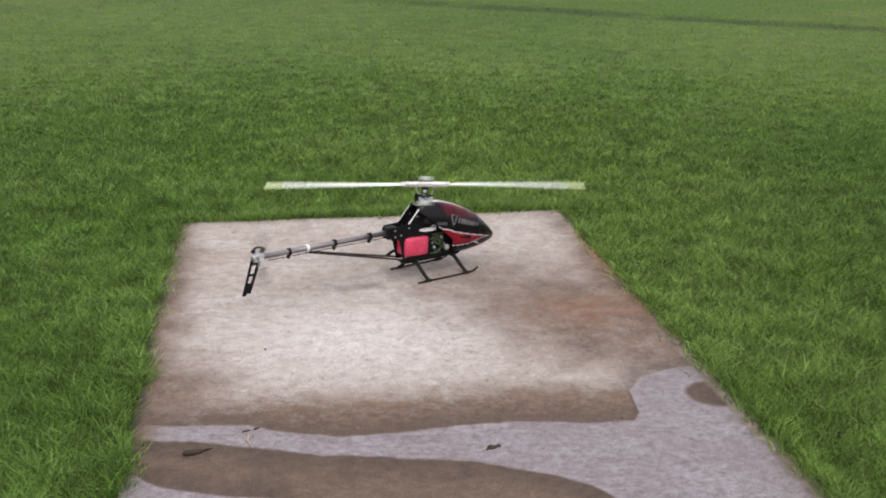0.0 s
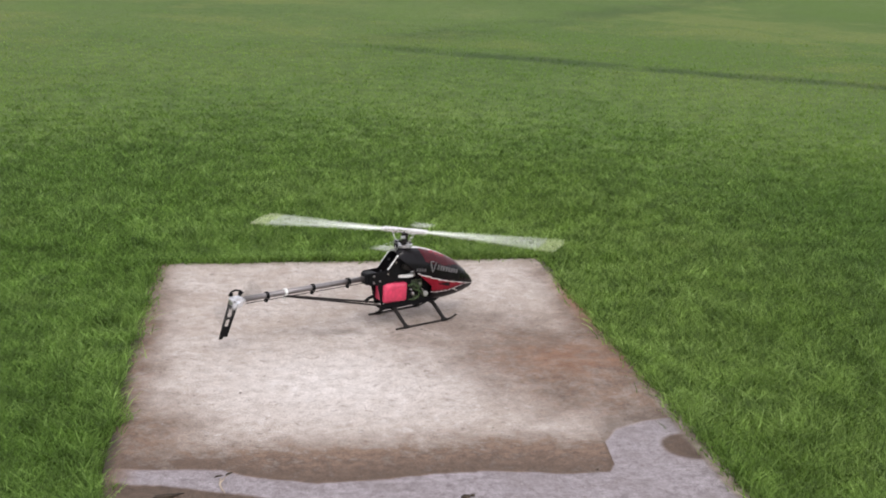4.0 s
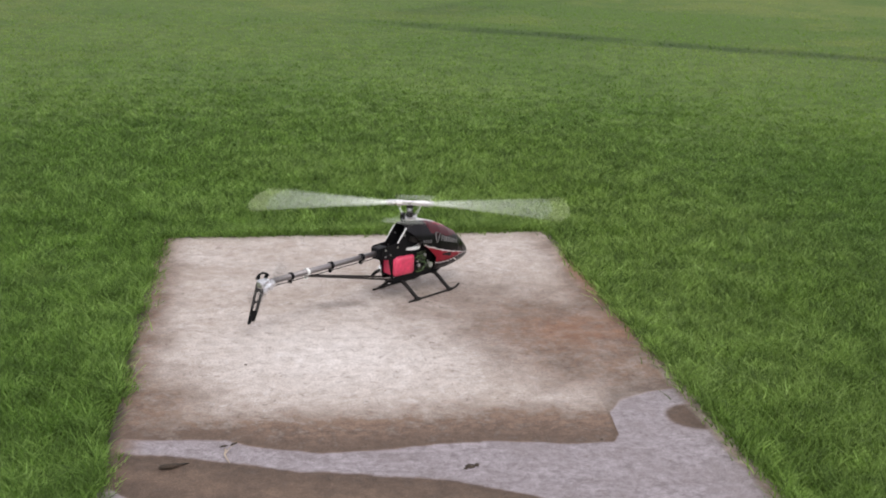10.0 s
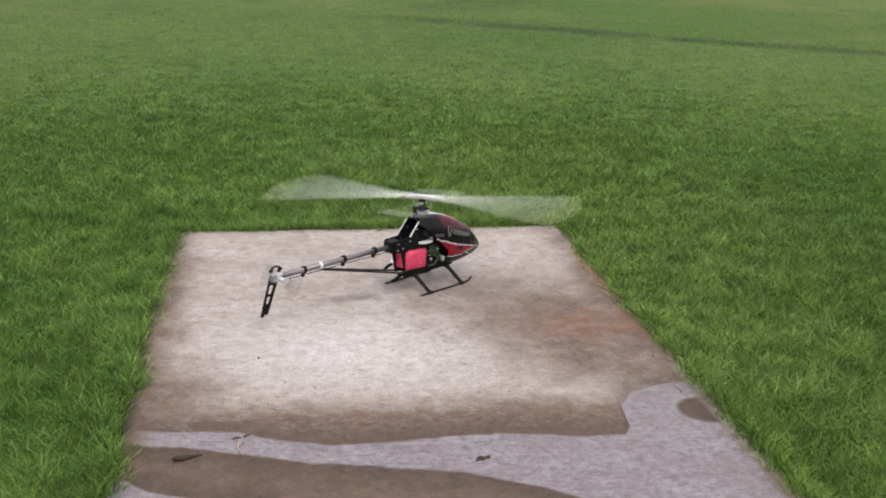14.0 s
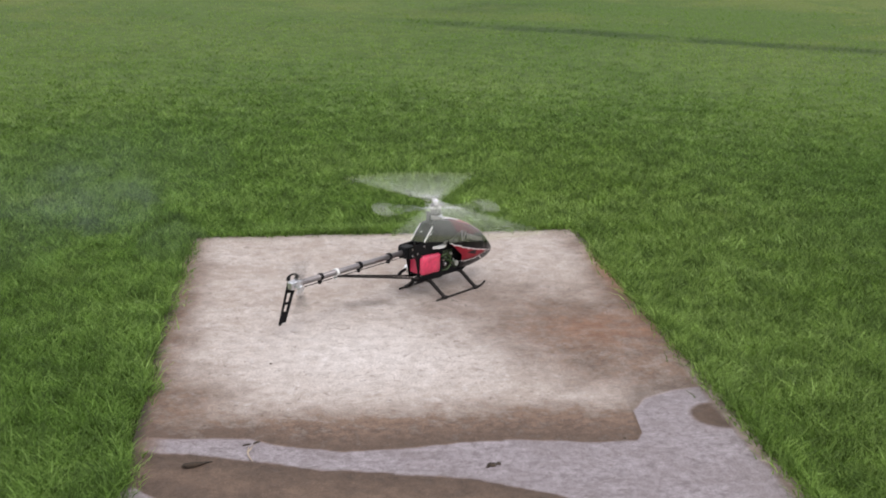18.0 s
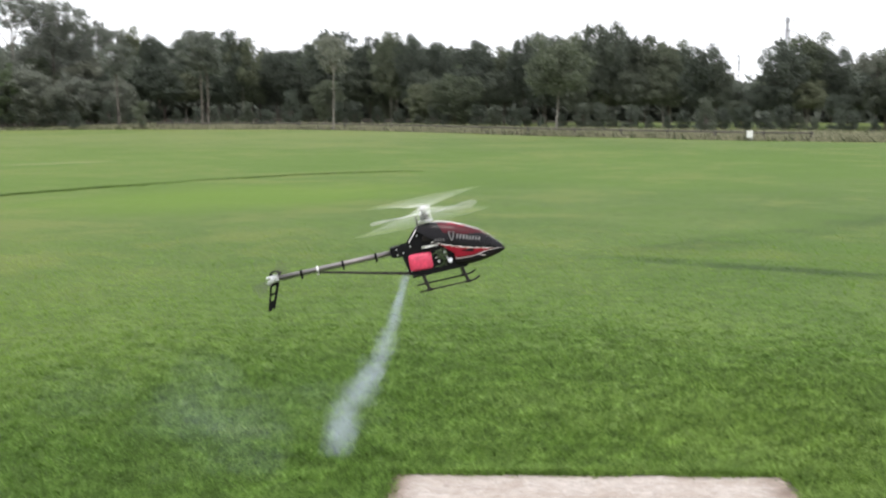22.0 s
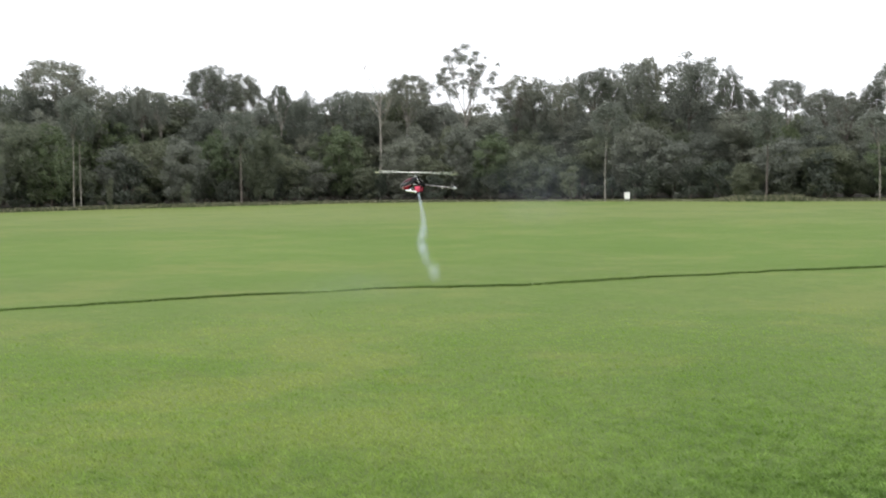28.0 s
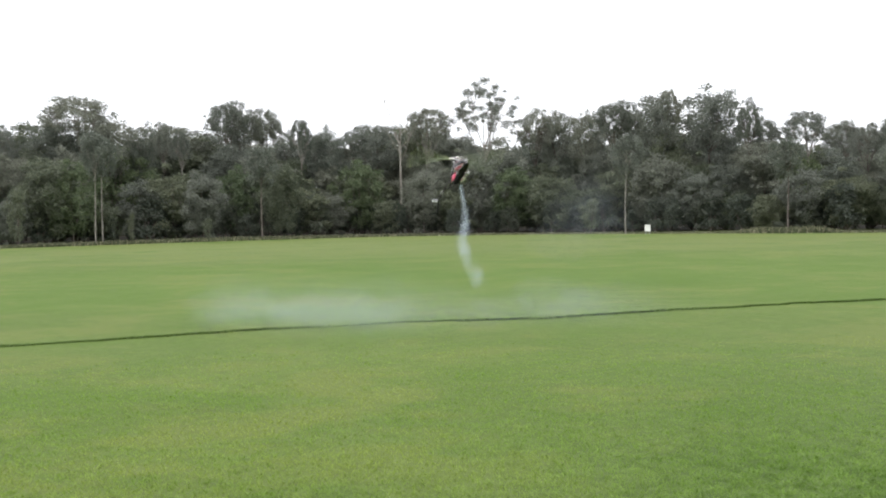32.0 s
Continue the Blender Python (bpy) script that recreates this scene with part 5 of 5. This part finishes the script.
def tail(heli):
    boom = Vector((-0.79, 0, 0.212))
    bm = bmesh.new()
    pipe(bm, [(-0.15, 0, 0.212), (-0.775, 0, 0.212)], 0.0115, 16)
    part("tail_boom", bm, BOOM_GREY, heli, "satin grey tail boom", True)
    for x, m in ((-0.277, BLACK), (-0.445, BLACK), (-0.655, BLACK), (-0.572, WHITE_NYLON)):
        bm = bmesh.new()
        pipe(bm, [(x - 0.006, 0, 0.212), (x + 0.006, 0, 0.212)], 0.0155, 14)
        box(bm, (x, 0.006, 0.190), (0.011, 0.014, 0.016), bevel=0.002)
        part("boom_clamp", bm, m, heli)
    bm = bmesh.new()
    pipe(bm, [(-0.19, -0.020, 0.200), (-0.76, -0.020, 0.200)], 0.0018, 6)
    part("tail_pushrod", bm, DARK_STEEL, heli)
    for s in (-1, 1):
        bm = bmesh.new()
        pipe(bm, [(-0.125, s * 0.026, 0.088), (-0.57, s * 0.006, 0.196)], 0.0042, 8)
        part("boom_brace", bm, CARBON_SKID, heli)
    bm = bmesh.new()
    box(bm, (-0.792, 0, 0.212), (0.046, 0.030, 0.034), bevel=0.006)
    pipe(bm, [(-0.80, 0.018, 0.212), (-0.80, -0.050, 0.212)], 0.006, 10)
    box(bm, (-0.815, -0.02, 0.225), (0.026, 0.020, 0.012), bevel=0.003)
    part("tail_gearbox", bm, ALLOY, heli, "silver tail gearbox")
    # the fin: a slim swept plate with two openings
    y0, y1 = 0.017, 0.021
    for outline in ([(-0.752, 0.238), (-0.766, 0.243), (-0.834, 0.062), (-0.822, 0.062)],
                    [(-0.792, 0.240), (-0.803, 0.236), (-0.857, 0.060), (-0.845, 0.066)]):
        bm = bmesh.new()
        slab_of(bm, outline, y0, y1)
        part("fin_bar", bm, BLACK, heli)
    for z0, z1 in ((0.055, 0.105), (0.132, 0.142), (0.176, 0.190)):
        bm = bmesh.new()
        a0, a1 = np.interp([z0, z1], [0.062, 0.243], [-0.822, -0.752])
        b0, b1 = np.interp([z0, z1], [0.060, 0.236], [-0.857, -0.803])
        slab_of(bm, [(a0 if z0 > 0.06 else a0 - 0.022, z0), (a1, z1), (b1, z1), (b0, z0)], y0 + 0.0005, y1 - 0.0005)
        part("fin_web", bm, BLACK, heli)
    bm = bmesh.new()
    pipe(bm, [(-0.750, 0.019, 0.232), (-0.765, 0.019, 0.244), (-0.782, 0.019, 0.248), (-0.800, 0.019, 0.244), (-0.812, 0.019, 0.230)], 0.004, 8)
    part("fin_crest", bm, BLACK, heli)
    bm = bmesh.new()
    pipe(bm, [(0, 0.012, 0), (0, -0.016, 0)], [0.010, 0.010], 12)
    box(bm, (0, 0, 0), (0.018, 0.014, 0.060), bevel=0.003)
    hub = part("tail_rotor", bm, ALLOY, heli, "silver tail rotor hub")
    hub.matrix_basis = pose(-0.80, -0.044, 0.212)
    for s in (-1, 1):
        bm = bmesh.new()
        box(bm, (0.003, 0, s * 0.068), (0.020, 0.0035, 0.076), (0, 0, 8 * s), 0.0012)
        part("tail_blade", bm, TAIL_DARK, hub)
    return hub


def rotor(heli):
    bm = bmesh.new()
    pipe(bm, [(0, 0, 0.29), (0, 0, 0.40)], 0.006, 12)
    part("mast", bm, ALLOY, heli)
    bm = bmesh.new()
    pipe(bm, [(0, 0, 0.322), (0, 0, 0.326), (0, 0, 0.334), (0, 0, 0.338)], [0.024, 0.031, 0.031, 0.020], 24)
    for a in range(4):
        box(bm, (0.033 * math.cos(a * 1.5708), 0.033 * math.sin(a * 1.5708), 0.330), (0.010, 0.010, 0.010), bevel=0.002)
    part("swashplate", bm, ALLOY, heli, "silver swashplate")
    bm = bmesh.new()
    box(bm, (-0.042, 0, 0.335), (0.010, 0.022, 0.05), bevel=0.002)
    part("swash_guide", bm, BLACK, heli)
    bm = bmesh.new()
    box(bm, (0, 0, 0), (0.064, 0.022, 0.018), bevel=0.004)
    for s in (-1, 1):
        pipe(bm, [(s * 0.03, 0, 0), (s * 0.09, 0, 0)], [0.012, 0.010], 12)
        box(bm, (s * 0.085, 0, 0), (0.034, 0.030, 0.014), bevel=0.003)
        pipe(bm, [(s * 0.018, 0.030, -0.065), (s * 0.05, 0.022, -0.002)], 0.002, 6)
    head = part("rotor_head", bm, BRIGHT, heli, "bright alloy rotor head")
    head.matrix_basis = pose(0, 0, 0.395)
    bm = bmesh.new()
    pipe(bm, [(0, 0, -0.060), (0, 0, -0.048), (0, 0, -0.040), (0, 0, -0.010), (0, 0, -0.006)], [0.016, 0.016, 0.012, 0.015, 0.010], 14)
    for s in (-1, 1):
        box(bm, (0, s * 0.018, -0.034), (0.012, 0.008, 0.050), (s * 6, 0, 0), 0.002)
        box(bm, (s * 0.018, 0, -0.050), (0.022, 0.010, 0.010), bevel=0.002)
    part("washout", bm, DARK_STEEL, head, "dark washout and hub block")
    for s in (-1, 1):
        bm = bmesh.new()
        rings = []
        for k in range(25):
            x = 0.085 + 0.590 * k / 24
            w = 0.050 * (min(1, 0.55 + (x - 0.085) * 8))
            z = 0.0045
            row = [(-0.30 * w, 0.0), (-0.15 * w, z), (0.15 * w, z * 0.9), (0.70 * w, 0.0), (0.15 * w, -z * 0.6), (-0.15 * w, -z * 0.7)]
            rings.append([bm.verts.new((s * x, s * a, b + -0.006 * (x / 0.675) ** 2)) for a, b in row])
        for n, (p, q) in enumerate(zip(rings, rings[1:])):
            for k in range(6):
                face = bm.faces.new((p[k], p[(k + 1) % 6], q[(k + 1) % 6], q[k]))
                face.material_index = 1 if n >= 21 else 0
        bm.faces.new(rings[0]), bm.faces.new(rings[-1][::-1])
        part("main_blade", bm, [BLADE_WHITE, BLADE_TIP], head, "white rotor blade with pale lime tip")
        bm = bmesh.new()
        box(bm, (0, s * 0.235, -0.026), (0.036, 0.072, 0.006), bevel=0.0025)
        part("flybar_paddle", bm, PADDLE, head, "white flybar paddle")
    bm = bmesh.new()
    pipe(bm, [(0, -0.26, -0.026), (0, 0.26, -0.026)], 0.0016, 8)
    box(bm, (0, 0, -0.026), (0.016, 0.05, 0.012), bevel=0.002)
    part("flybar", bm, ALLOY, head)
    return head


def helicopter():
    heli = new("model_helicopter")
    canopy(heli)
    airframe(heli)
    landing_gear(heli)
    tail_hub = tail(heli)
    head = rotor(heli)
    tagged(heli, "black and red nitro model helicopter with white rotor blades", "model helicopter")
    return heli, head, tail_hub


heli, rotor_head, tail_rotor = helicopter()


# ---- smoke, in rigid translucent puffs ----
def haze(name, alpha):
    n = Nodes(name)
    tint = n.tree.nodes.new("ShaderNodeObjectInfo").outputs["Random"]
    cloud = n.noise(2.2, 3, 0.6, n.place()[0])
    n.bsdf.inputs["Base Color"].default_value = (0.71, 0.79, 0.90, 1)
    n.bsdf.inputs["Roughness"].default_value = 1.0
    n.bsdf.inputs["Specular IOR Level"].default_value = 0.0
    n.put(n.bsdf, "Alpha", n.math("MULTIPLY", n.math("MULTIPLY_ADD", tint, alpha * 1.2, alpha * 0.4), n.spot(cloud, 0.30, 0.68)))
    return n.mat


SMOKE, POOL_SMOKE, THIN_SMOKE = haze("smoke", 0.030), haze("pool_smoke", 0.044), haze("thin_smoke", 0.007)


def puff_meshes(material, seed):
    """Four uneven round puffs of unit size."""
    made = []
    for k in range(4):
        bm = bmesh.new()
        bmesh.ops.create_icosphere(bm, subdivisions=2, radius=1)
        for v in bm.verts:
            v.co *= 1 + 0.38 * noise.noise(v.co * 1.3 + Vector((seed + 7 * k, 0, 0))) + 0.16 * noise.noise(v.co * 3.1 + Vector((0, seed, k)))
        data = bpy.data.meshes.new("puff")
        bm.to_mesh(data)
        bm.free()
        data.polygons.foreach_set("use_smooth", [True] * len(data.polygons))
        data.materials.append(material)
        made.append(data)
    return made


def smoke(name, centres, radii, material, seed, label, flat=1.0):
    """A body of smoke: puffs at the given places under one thing."""
    r = random.Random(seed)
    shapes = puff_meshes(material, seed)
    body = new(name)
    for p, size in zip(centres, radii):
        puff = new("puff", r.choice(shapes))
        puff.parent = body
        s = [size * r.uniform(0.75, 1.35) for _ in range(3)]
        puff.matrix_basis = Matrix.Translation(Vector(p)) @ Matrix.Rotation(r.uniform(0, 6.28), 4, "Z") @ Matrix.Diagonal((s[0], s[1], s[2] * flat, 1))
    return tagged(body, label, "smoke", group="exhaust smoke")


def smoke_jet():
    """The plume that the rotor blows down from the exhaust: narrow at the top, widening below."""
    r = np.random.default_rng(41)
    n = 300
    f = r.random(n) ** 1.6
    puffs = np.array([noise.noise(Vector((9 * k, 0.3, 1.7))) for k in f])
    f = np.sort(f[r.random(n) > 0.85 * f - 0.9 * puffs * np.minimum(1, 3 * f)])
    n = len(f)
    spread = 0.004 + 0.042 * f
    centres = np.stack([0.075 * np.sin(8 * f) * f + r.normal(0, 1, n) * spread, r.normal(0, 1, n) * spread * 0.8, -1.35 * f], -1)
    return smoke("smoke_jet", centres, (0.014 + 0.062 * f) * r.uniform(0.7, 1.25, n), SMOKE, 42, "whitish exhaust smoke blown down by the rotor", 1.6)


def smoke_cloud(seed, size, thick, label="thin bluish smoke drifting low over the grass", material=THIN_SMOKE, n=42):
    n = int(n * 1.6)
    r = np.random.default_rng(seed)
    centres = r.normal(0, 1, (n, 3)) * (size * 0.52, size * 0.36, thick * 0.35)
    return smoke("smoke_cloud", centres, size * 0.24 * r.uniform(0.5, 1.4, n), material, seed + 1, label, 0.5)


# ---- litter on the pad ----
TWIG_BARK = surface("dry_twig", (0.32, 0.26, 0.20), 0.9, grain=60, vary=0.4)
DARK_MUD = surface("dark_mud", (0.045, 0.032, 0.022), 0.95, grain=80, vary=0.5, bump=0.5)


def litter():
    twig = new("twig")
    bm = bmesh.new()
    pipe(bm, [(0.020, -0.115, 0.003), (0.008, -0.085, 0.006), (0.0, -0.050, 0.010), (0.004, -0.015, 0.016)], [0.0015, 0.003, 0.0035, 0.003], 6)
    pipe(bm, [(0.002, -0.045, 0.010), (0.020, -0.012, 0.020), (0.034, 0.004, 0.022)], [0.0025, 0.002, 0.0015], 6)
    part("stalk", bm, TWIG_BARK, twig)
    for x, y, z, turn in ((-0.004, 0.000, 0.018, 20), (0.036, 0.010, 0.022, 35)):
        bm = bmesh.new()
        pipe(bm, [(-0.018, 0, 0), (-0.010, 0.001, 0.002), (0.006, 0.0, 0.003), (0.018, 0.002, 0.0)], [0.001, 0.004, 0.004, 0.001], 8)
        part("bud", bm, DARK_MUD, twig, "dark dry bud", True).matrix_basis = pose(x, y, z, 0, 0, turn)
    twig.location = (-0.79, 1.335, 0.001)
    twig.scale = (0.8, 0.8, 0.8)
    tagged(twig, "dry pale forked twig with dark buds on the damp concrete", "twig")
    bm = bmesh.new()
    pipe(bm, [(-0.060, -0.012, 0.006), (-0.045, -0.020, 0.012), (-0.015, -0.020, 0.016), (0.012, -0.006, 0.012), (0.045, 0.012, 0.008), (0.085, 0.030, 0.003)],
         [0.006, 0.016, 0.020, 0.016, 0.009, 0.003], 9)
    for v in bm.verts:
        v.co += Vector((0, 0, 0.006 * noise.noise(v.co * 60)))
        v.co.z = max(v.co.z * 0.7, 0.0)
    curl = mesh_object("dead_leaf", bm, DARK_MUD, True)
    curl.location = (-0.95, 1.24, 0.001)
    curl.scale = (0.62, 0.62, 0.62)
    tagged(curl, "dark curled dead leaf lying on the silt", "leaf")
    r = random.Random(3)
    for x, y, s in ((-0.04, 1.15, 0.014), (-0.018, 1.158, 0.008), (-0.055, 1.138, 0.006), (-1.10, 0.860, 0.008), (-0.72, 2.05, 0.005), (0.42, 1.30, 0.005)):
        bm = bmesh.new()
        bmesh.ops.create_icosphere(bm, subdivisions=2, radius=s)
        for v in bm.verts:
            v.co *= r.uniform(0.75, 1.2)
            v.co.z = max(v.co.z * 0.45, -0.1 * s)
        clod = mesh_object("mud_clod", bm, DARK_MUD, True)
        clod.location = (x, y, 0.002)
        tagged(clod, "small dark clod of mud on the concrete", "mud clod", group="clods on the pad")


litter()


# ---- what moves ----
# seconds, place, roll, pitch, heading of the helicopter
FLIGHT = [
    (0, (-0.02, 2.84, 0, 0, 0, 26)), (5.4, (-0.02, 2.84, 0, 0, 0, 26)), (6, (-0.02, 2.84, 0, 0, 0, 29)), (6.5, (-0.02, 2.84, 0, 0, 0, 32)),
    (7, (-0.02, 2.84, 0, 0, 0, 35)), (7.6, (-0.02, 2.84, 0, 0, 0, 37.5)), (17, (-0.02, 2.84, 0, 0, 0, 38)), (18, (-0.02, 2.84, 0, 0, 0, 40)),
    (19, (-0.03, 2.85, 0, 0, 0.5, 43)), (19.5, (-0.05, 2.74, 0.04, 1, 2, 62)), (20, (-0.1, 2.76, 0.07, 4, 3, 102)), (20.5, (-0.32, 3.03, 0.33, 5, -3, 157)),
    (21, (-0.55, 2.89, 0.7, 5, -11, 221)), (21.5, (-0.66, 2.95, 0.86, 0, -18, 282)), (22, (-0.885, 4.01, 0.89, 0, -12, 367)), (22.5, (-1.63, 5.05, 0.65, -2, -0.9, 429)),
    (23, (-2.77, 6.19, 0.49, 4.1, -1.9, 501)), (23.5, (-3.94, 7.39, 0.23, 4.2, -4.8, 577)), (24, (-4.96, 8.32, 0.37, 2.6, -3.1, 654)), (24.5, (-5.92, 9.35, 0.24, 6.1, -5.6, 724.1)),
    (25, (-7.27, 10.61, 0.28, 4.3, -6.3, 806.2)), (25.5, (-8.74, 11.61, 0.19, -0.5, -5.3, 880.1)), (26, (-10.44, 12.57, 0.07, -1.4, 0.8, 957.1)), (26.5, (-12.55, 14.3, 0.31, -0.1, 2.6, 1033.1)),
    (27.5, (-14.21, 14.19, 1.13, -2.8, -2.2, 1185.1)), (28.5, (-13.98, 12.41, 1.67, -3.7, -6.4, 1328)), (29, (-13.38, 11.51, 1.81, -5.3, -1.1, 1400)), (29.5, (-13.3, 11.6, 1.96, 5.1, -2.7, 1472)),
    (30, (-13.73, 12.22, 1.97, -0.4, -2.2, 1539)), (30.5, (-14.51, 12.94, 1.67, 2.3, -7.6, 1602.1)), (31, (-15.18, 13.49, 1.26, -10.2, -10.2, 1647.1)), (31.5, (-14.19, 12.79, 1.13, -2.3, -7.8, 1731.9)),
    (32, (-11.91, 11.19, 2.12, -6.1, -30.4, 1775.6))]
# seconds and bearing of the blades, in degrees from +x; the rotor looks the same after half a turn
BLADES = [(0, -9), (1, -23), (2, 73), (3, -23), (6, -36), (7, 65), (8, -20), (9, 18), (10, -14), (11, -17), (12, 68), (13, 95), (14, -26), (17, 86), (18, 94), (19, 55),
          (20, -40), (21, -1), (22, 92), (23, 10), (24, 22), (25, 27), (26, 21), (29, 40), (30, 41), (31, 26), (32, 60)]
# seconds and lean of the smoke, in degrees to the right as seen by the camera
LEAN = [(0, 0), (20.4, 5), (21, -35), (21.5, -30), (22, -20), (22.5, -5), (23, -35), (23.5, -20), (24, 25), (24.5, 5), (25, -30), (25.5, -25), (26, 0), (26.5, 25), (28.5, 0), (29, 8),
        (29.5, -25), (30, -15), (30.5, 0), (31, 0), (31.5, -20), (32, 5)]


def flight(t):
    """The helicopter's place and angles at a time, on a smooth curve through FLIGHT."""
    times = [row[0] for row in FLIGHT]
    k = min(max(np.searchsorted(times, t, side="right") - 1, 0), len(times) - 2)
    a, b = (np.array(FLIGHT[k + n][1], float) for n in (0, 1))
    before, after = FLIGHT[max(k - 1, 0)], FLIGHT[min(k + 2, len(times) - 1)]
    h = times[k + 1] - times[k]
    if t <= 19:
        return a + (b - a) * (t - times[k]) / h
    va = (b - np.array(before[1])) / (times[k + 1] - before[0]) * h
    vb = (np.array(after[1]) - a) / (after[0] - times[k]) * h
    u = (t - times[k]) / h
    return (2 * u**3 - 3 * u**2 + 1) * a + (u**3 - 2 * u**2 + u) * va + (3 * u**2 - 2 * u**3) * b + (u**3 - u**2) * vb


def rotor_turns():
    """Angle of the blades in the world at each thirtieth of a second: near a steady speed, through the bearings of BLADES."""
    out = {0: BLADES[0][1]}
    angle = BLADES[0][1]
    for (t0, _), (t1, b1) in zip(BLADES, BLADES[1:]):
        f0, f1 = round(t0 * 30), round(t1 * 30)
        pace = -16 if t1 <= 3 else -30 if t1 <= 6 else -46 if t1 <= 7 else -60 if t1 <= 12 else -72 if t1 <= 14 else -83
        wanted = angle + pace * (f1 - f0)
        end = b1 + 180 * round((wanted - b1) / 180)
        for f in range(f0, f1 + 1):
            out[f] = angle + (end - angle) * (f - f0) / (f1 - f0)
        angle = end
    return out


def motions():
    ticks = [0, 5.4, 6, 6.5, 7, 7.6, 17, 18] + [19 + 0.1 * k for k in range(131)]
    walk(heli, [(t, pose(*flight(t))) for t in ticks])
    turns = rotor_turns()
    mast = pose(0, 0, 0.395)
    def tilt(t):
        """The disc leans a little while it idles, its near side up."""
        h = Matrix.Rotation(radians(flight(t)[5]), 4, "Z")
        return h.inverted() @ Matrix.Rotation(radians(float(np.interp(t, [0, 18.5, 20.5], [-2.5, -2.5, 0]))), 4, "X") @ h
    walk(rotor_head, [(f / 30, mast @ tilt(f / 30) @ Matrix.Rotation(radians(turns[f] - flight(f / 30)[5]), 4, "Z")) for f in range(961)])
    shaft = pose(-0.80, -0.044, 0.212)
    walk(tail_rotor, [(f / 30, shaft @ Matrix.Rotation(radians(f * 86), 4, "Y")) for f in range(961)])
    # smoke hangs from the exhaust, leaning as the air carries it
    rows = []
    for t in [0, 19] + [19.1 + 0.1 * k for k in range(130)]:
        m = pose(*flight(t))
        mouth = m @ Vector((-0.145, 0.084, 0.074)) - Vector((0, 0, float(np.interp(t, [0, 19.9, 20.35], [0.3, 0.3, 0]))))
        yaw = float(np.interp(t, [row[0] for row in PATH], [row[2][0] for row in PATH]))
        lean = float(np.interp(t, [a for a, _ in LEAN], [b for _, b in LEAN]))
        ahead = Vector((-math.sin(radians(yaw)), math.cos(radians(yaw)), 0))
        rows.append((t, Matrix.Translation(mouth) @ Matrix.Rotation(radians(-lean), 4, ahead) @ Matrix.Rotation(radians(yaw), 4, "Z")))
    walk(jet, rows)
    # the pool of smoke that spreads on the grass under the helicopter
    rows = []
    for t in [0, 19] + [19.2 + 0.2 * k for k in range(65)]:
        x, y, z = flight(max(t - 0.12, 0))[:3]
        sink = float(np.interp(t, [0, 20.5, 22.7, 23.1, 23.5, 26.5, 27.5, 32], [-0.9, -0.9, -0.9, -0.36, 0.06, 0.06, -0.9, -0.9]))
        rows.append((t, pose(x, y, max(sink, -0.9), 0, 0, 70 * t)))
    walk(pool, rows)
    # thin smoke left behind, drifting with the light wind
    for cloud, (t0, t1, x, y, z, dx, dy) in drifts:
        rise = [(0, -0.95), (t0, -0.95), (t0 + 1.2, z), (t1, z)] + ([(t1 + 0.9, -0.95), (32, -0.95)] if t1 < 30 else [(32, z)])
        walk(cloud, [(t, pose(x + dx * (t - t0), y + dy * (t - t0), h, 0, 0, 4 * t)) for t, h in rise if t <= 32])


jet = smoke_jet()
pool = smoke_cloud(61, 0.46, 0.42, "whitish smoke spreading on the grass", POOL_SMOKE)
drifts = [(smoke_cloud(63, 0.9, 0.30, n=14), (15.9, 20.4, -1.55, 3.75, 0.12, -0.05, 0.03)), (smoke_cloud(65, 0.8, 0.3, n=16), (19.8, 22.0, -1.75, 4.3, 0.14, -0.10, 0.02)),
          (smoke_cloud(67, 1.5, 0.3, n=11), (21.9, 23.4, -1.3, 4.9, 0.1, 0.15, -0.05)), (smoke_cloud(69, 2.0, 0.32, n=32), (24.0, 25.4, -6.0, 10.4, 0.12, 0.35, -0.1)),
          (smoke_cloud(71, 2.4, 0.4), (27.4, 32, -15.2, 12.6, 0.15, 0.06, -0.04)), (smoke_cloud(73, 2.0, 0.4), (27.8, 32, -13.2, 15.2, 0.15, 0.06, -0.02)),
          (smoke_cloud(75, 1.8, 0.4), (28.4, 32, -16.2, 12.2, 0.2, -0.12, -0.02)),
          (smoke_cloud(77, 2.2, 1.0, n=14), (26.8, 32, -16.4, 20.8, 1.7, 0.05, 0.0))]
motions()
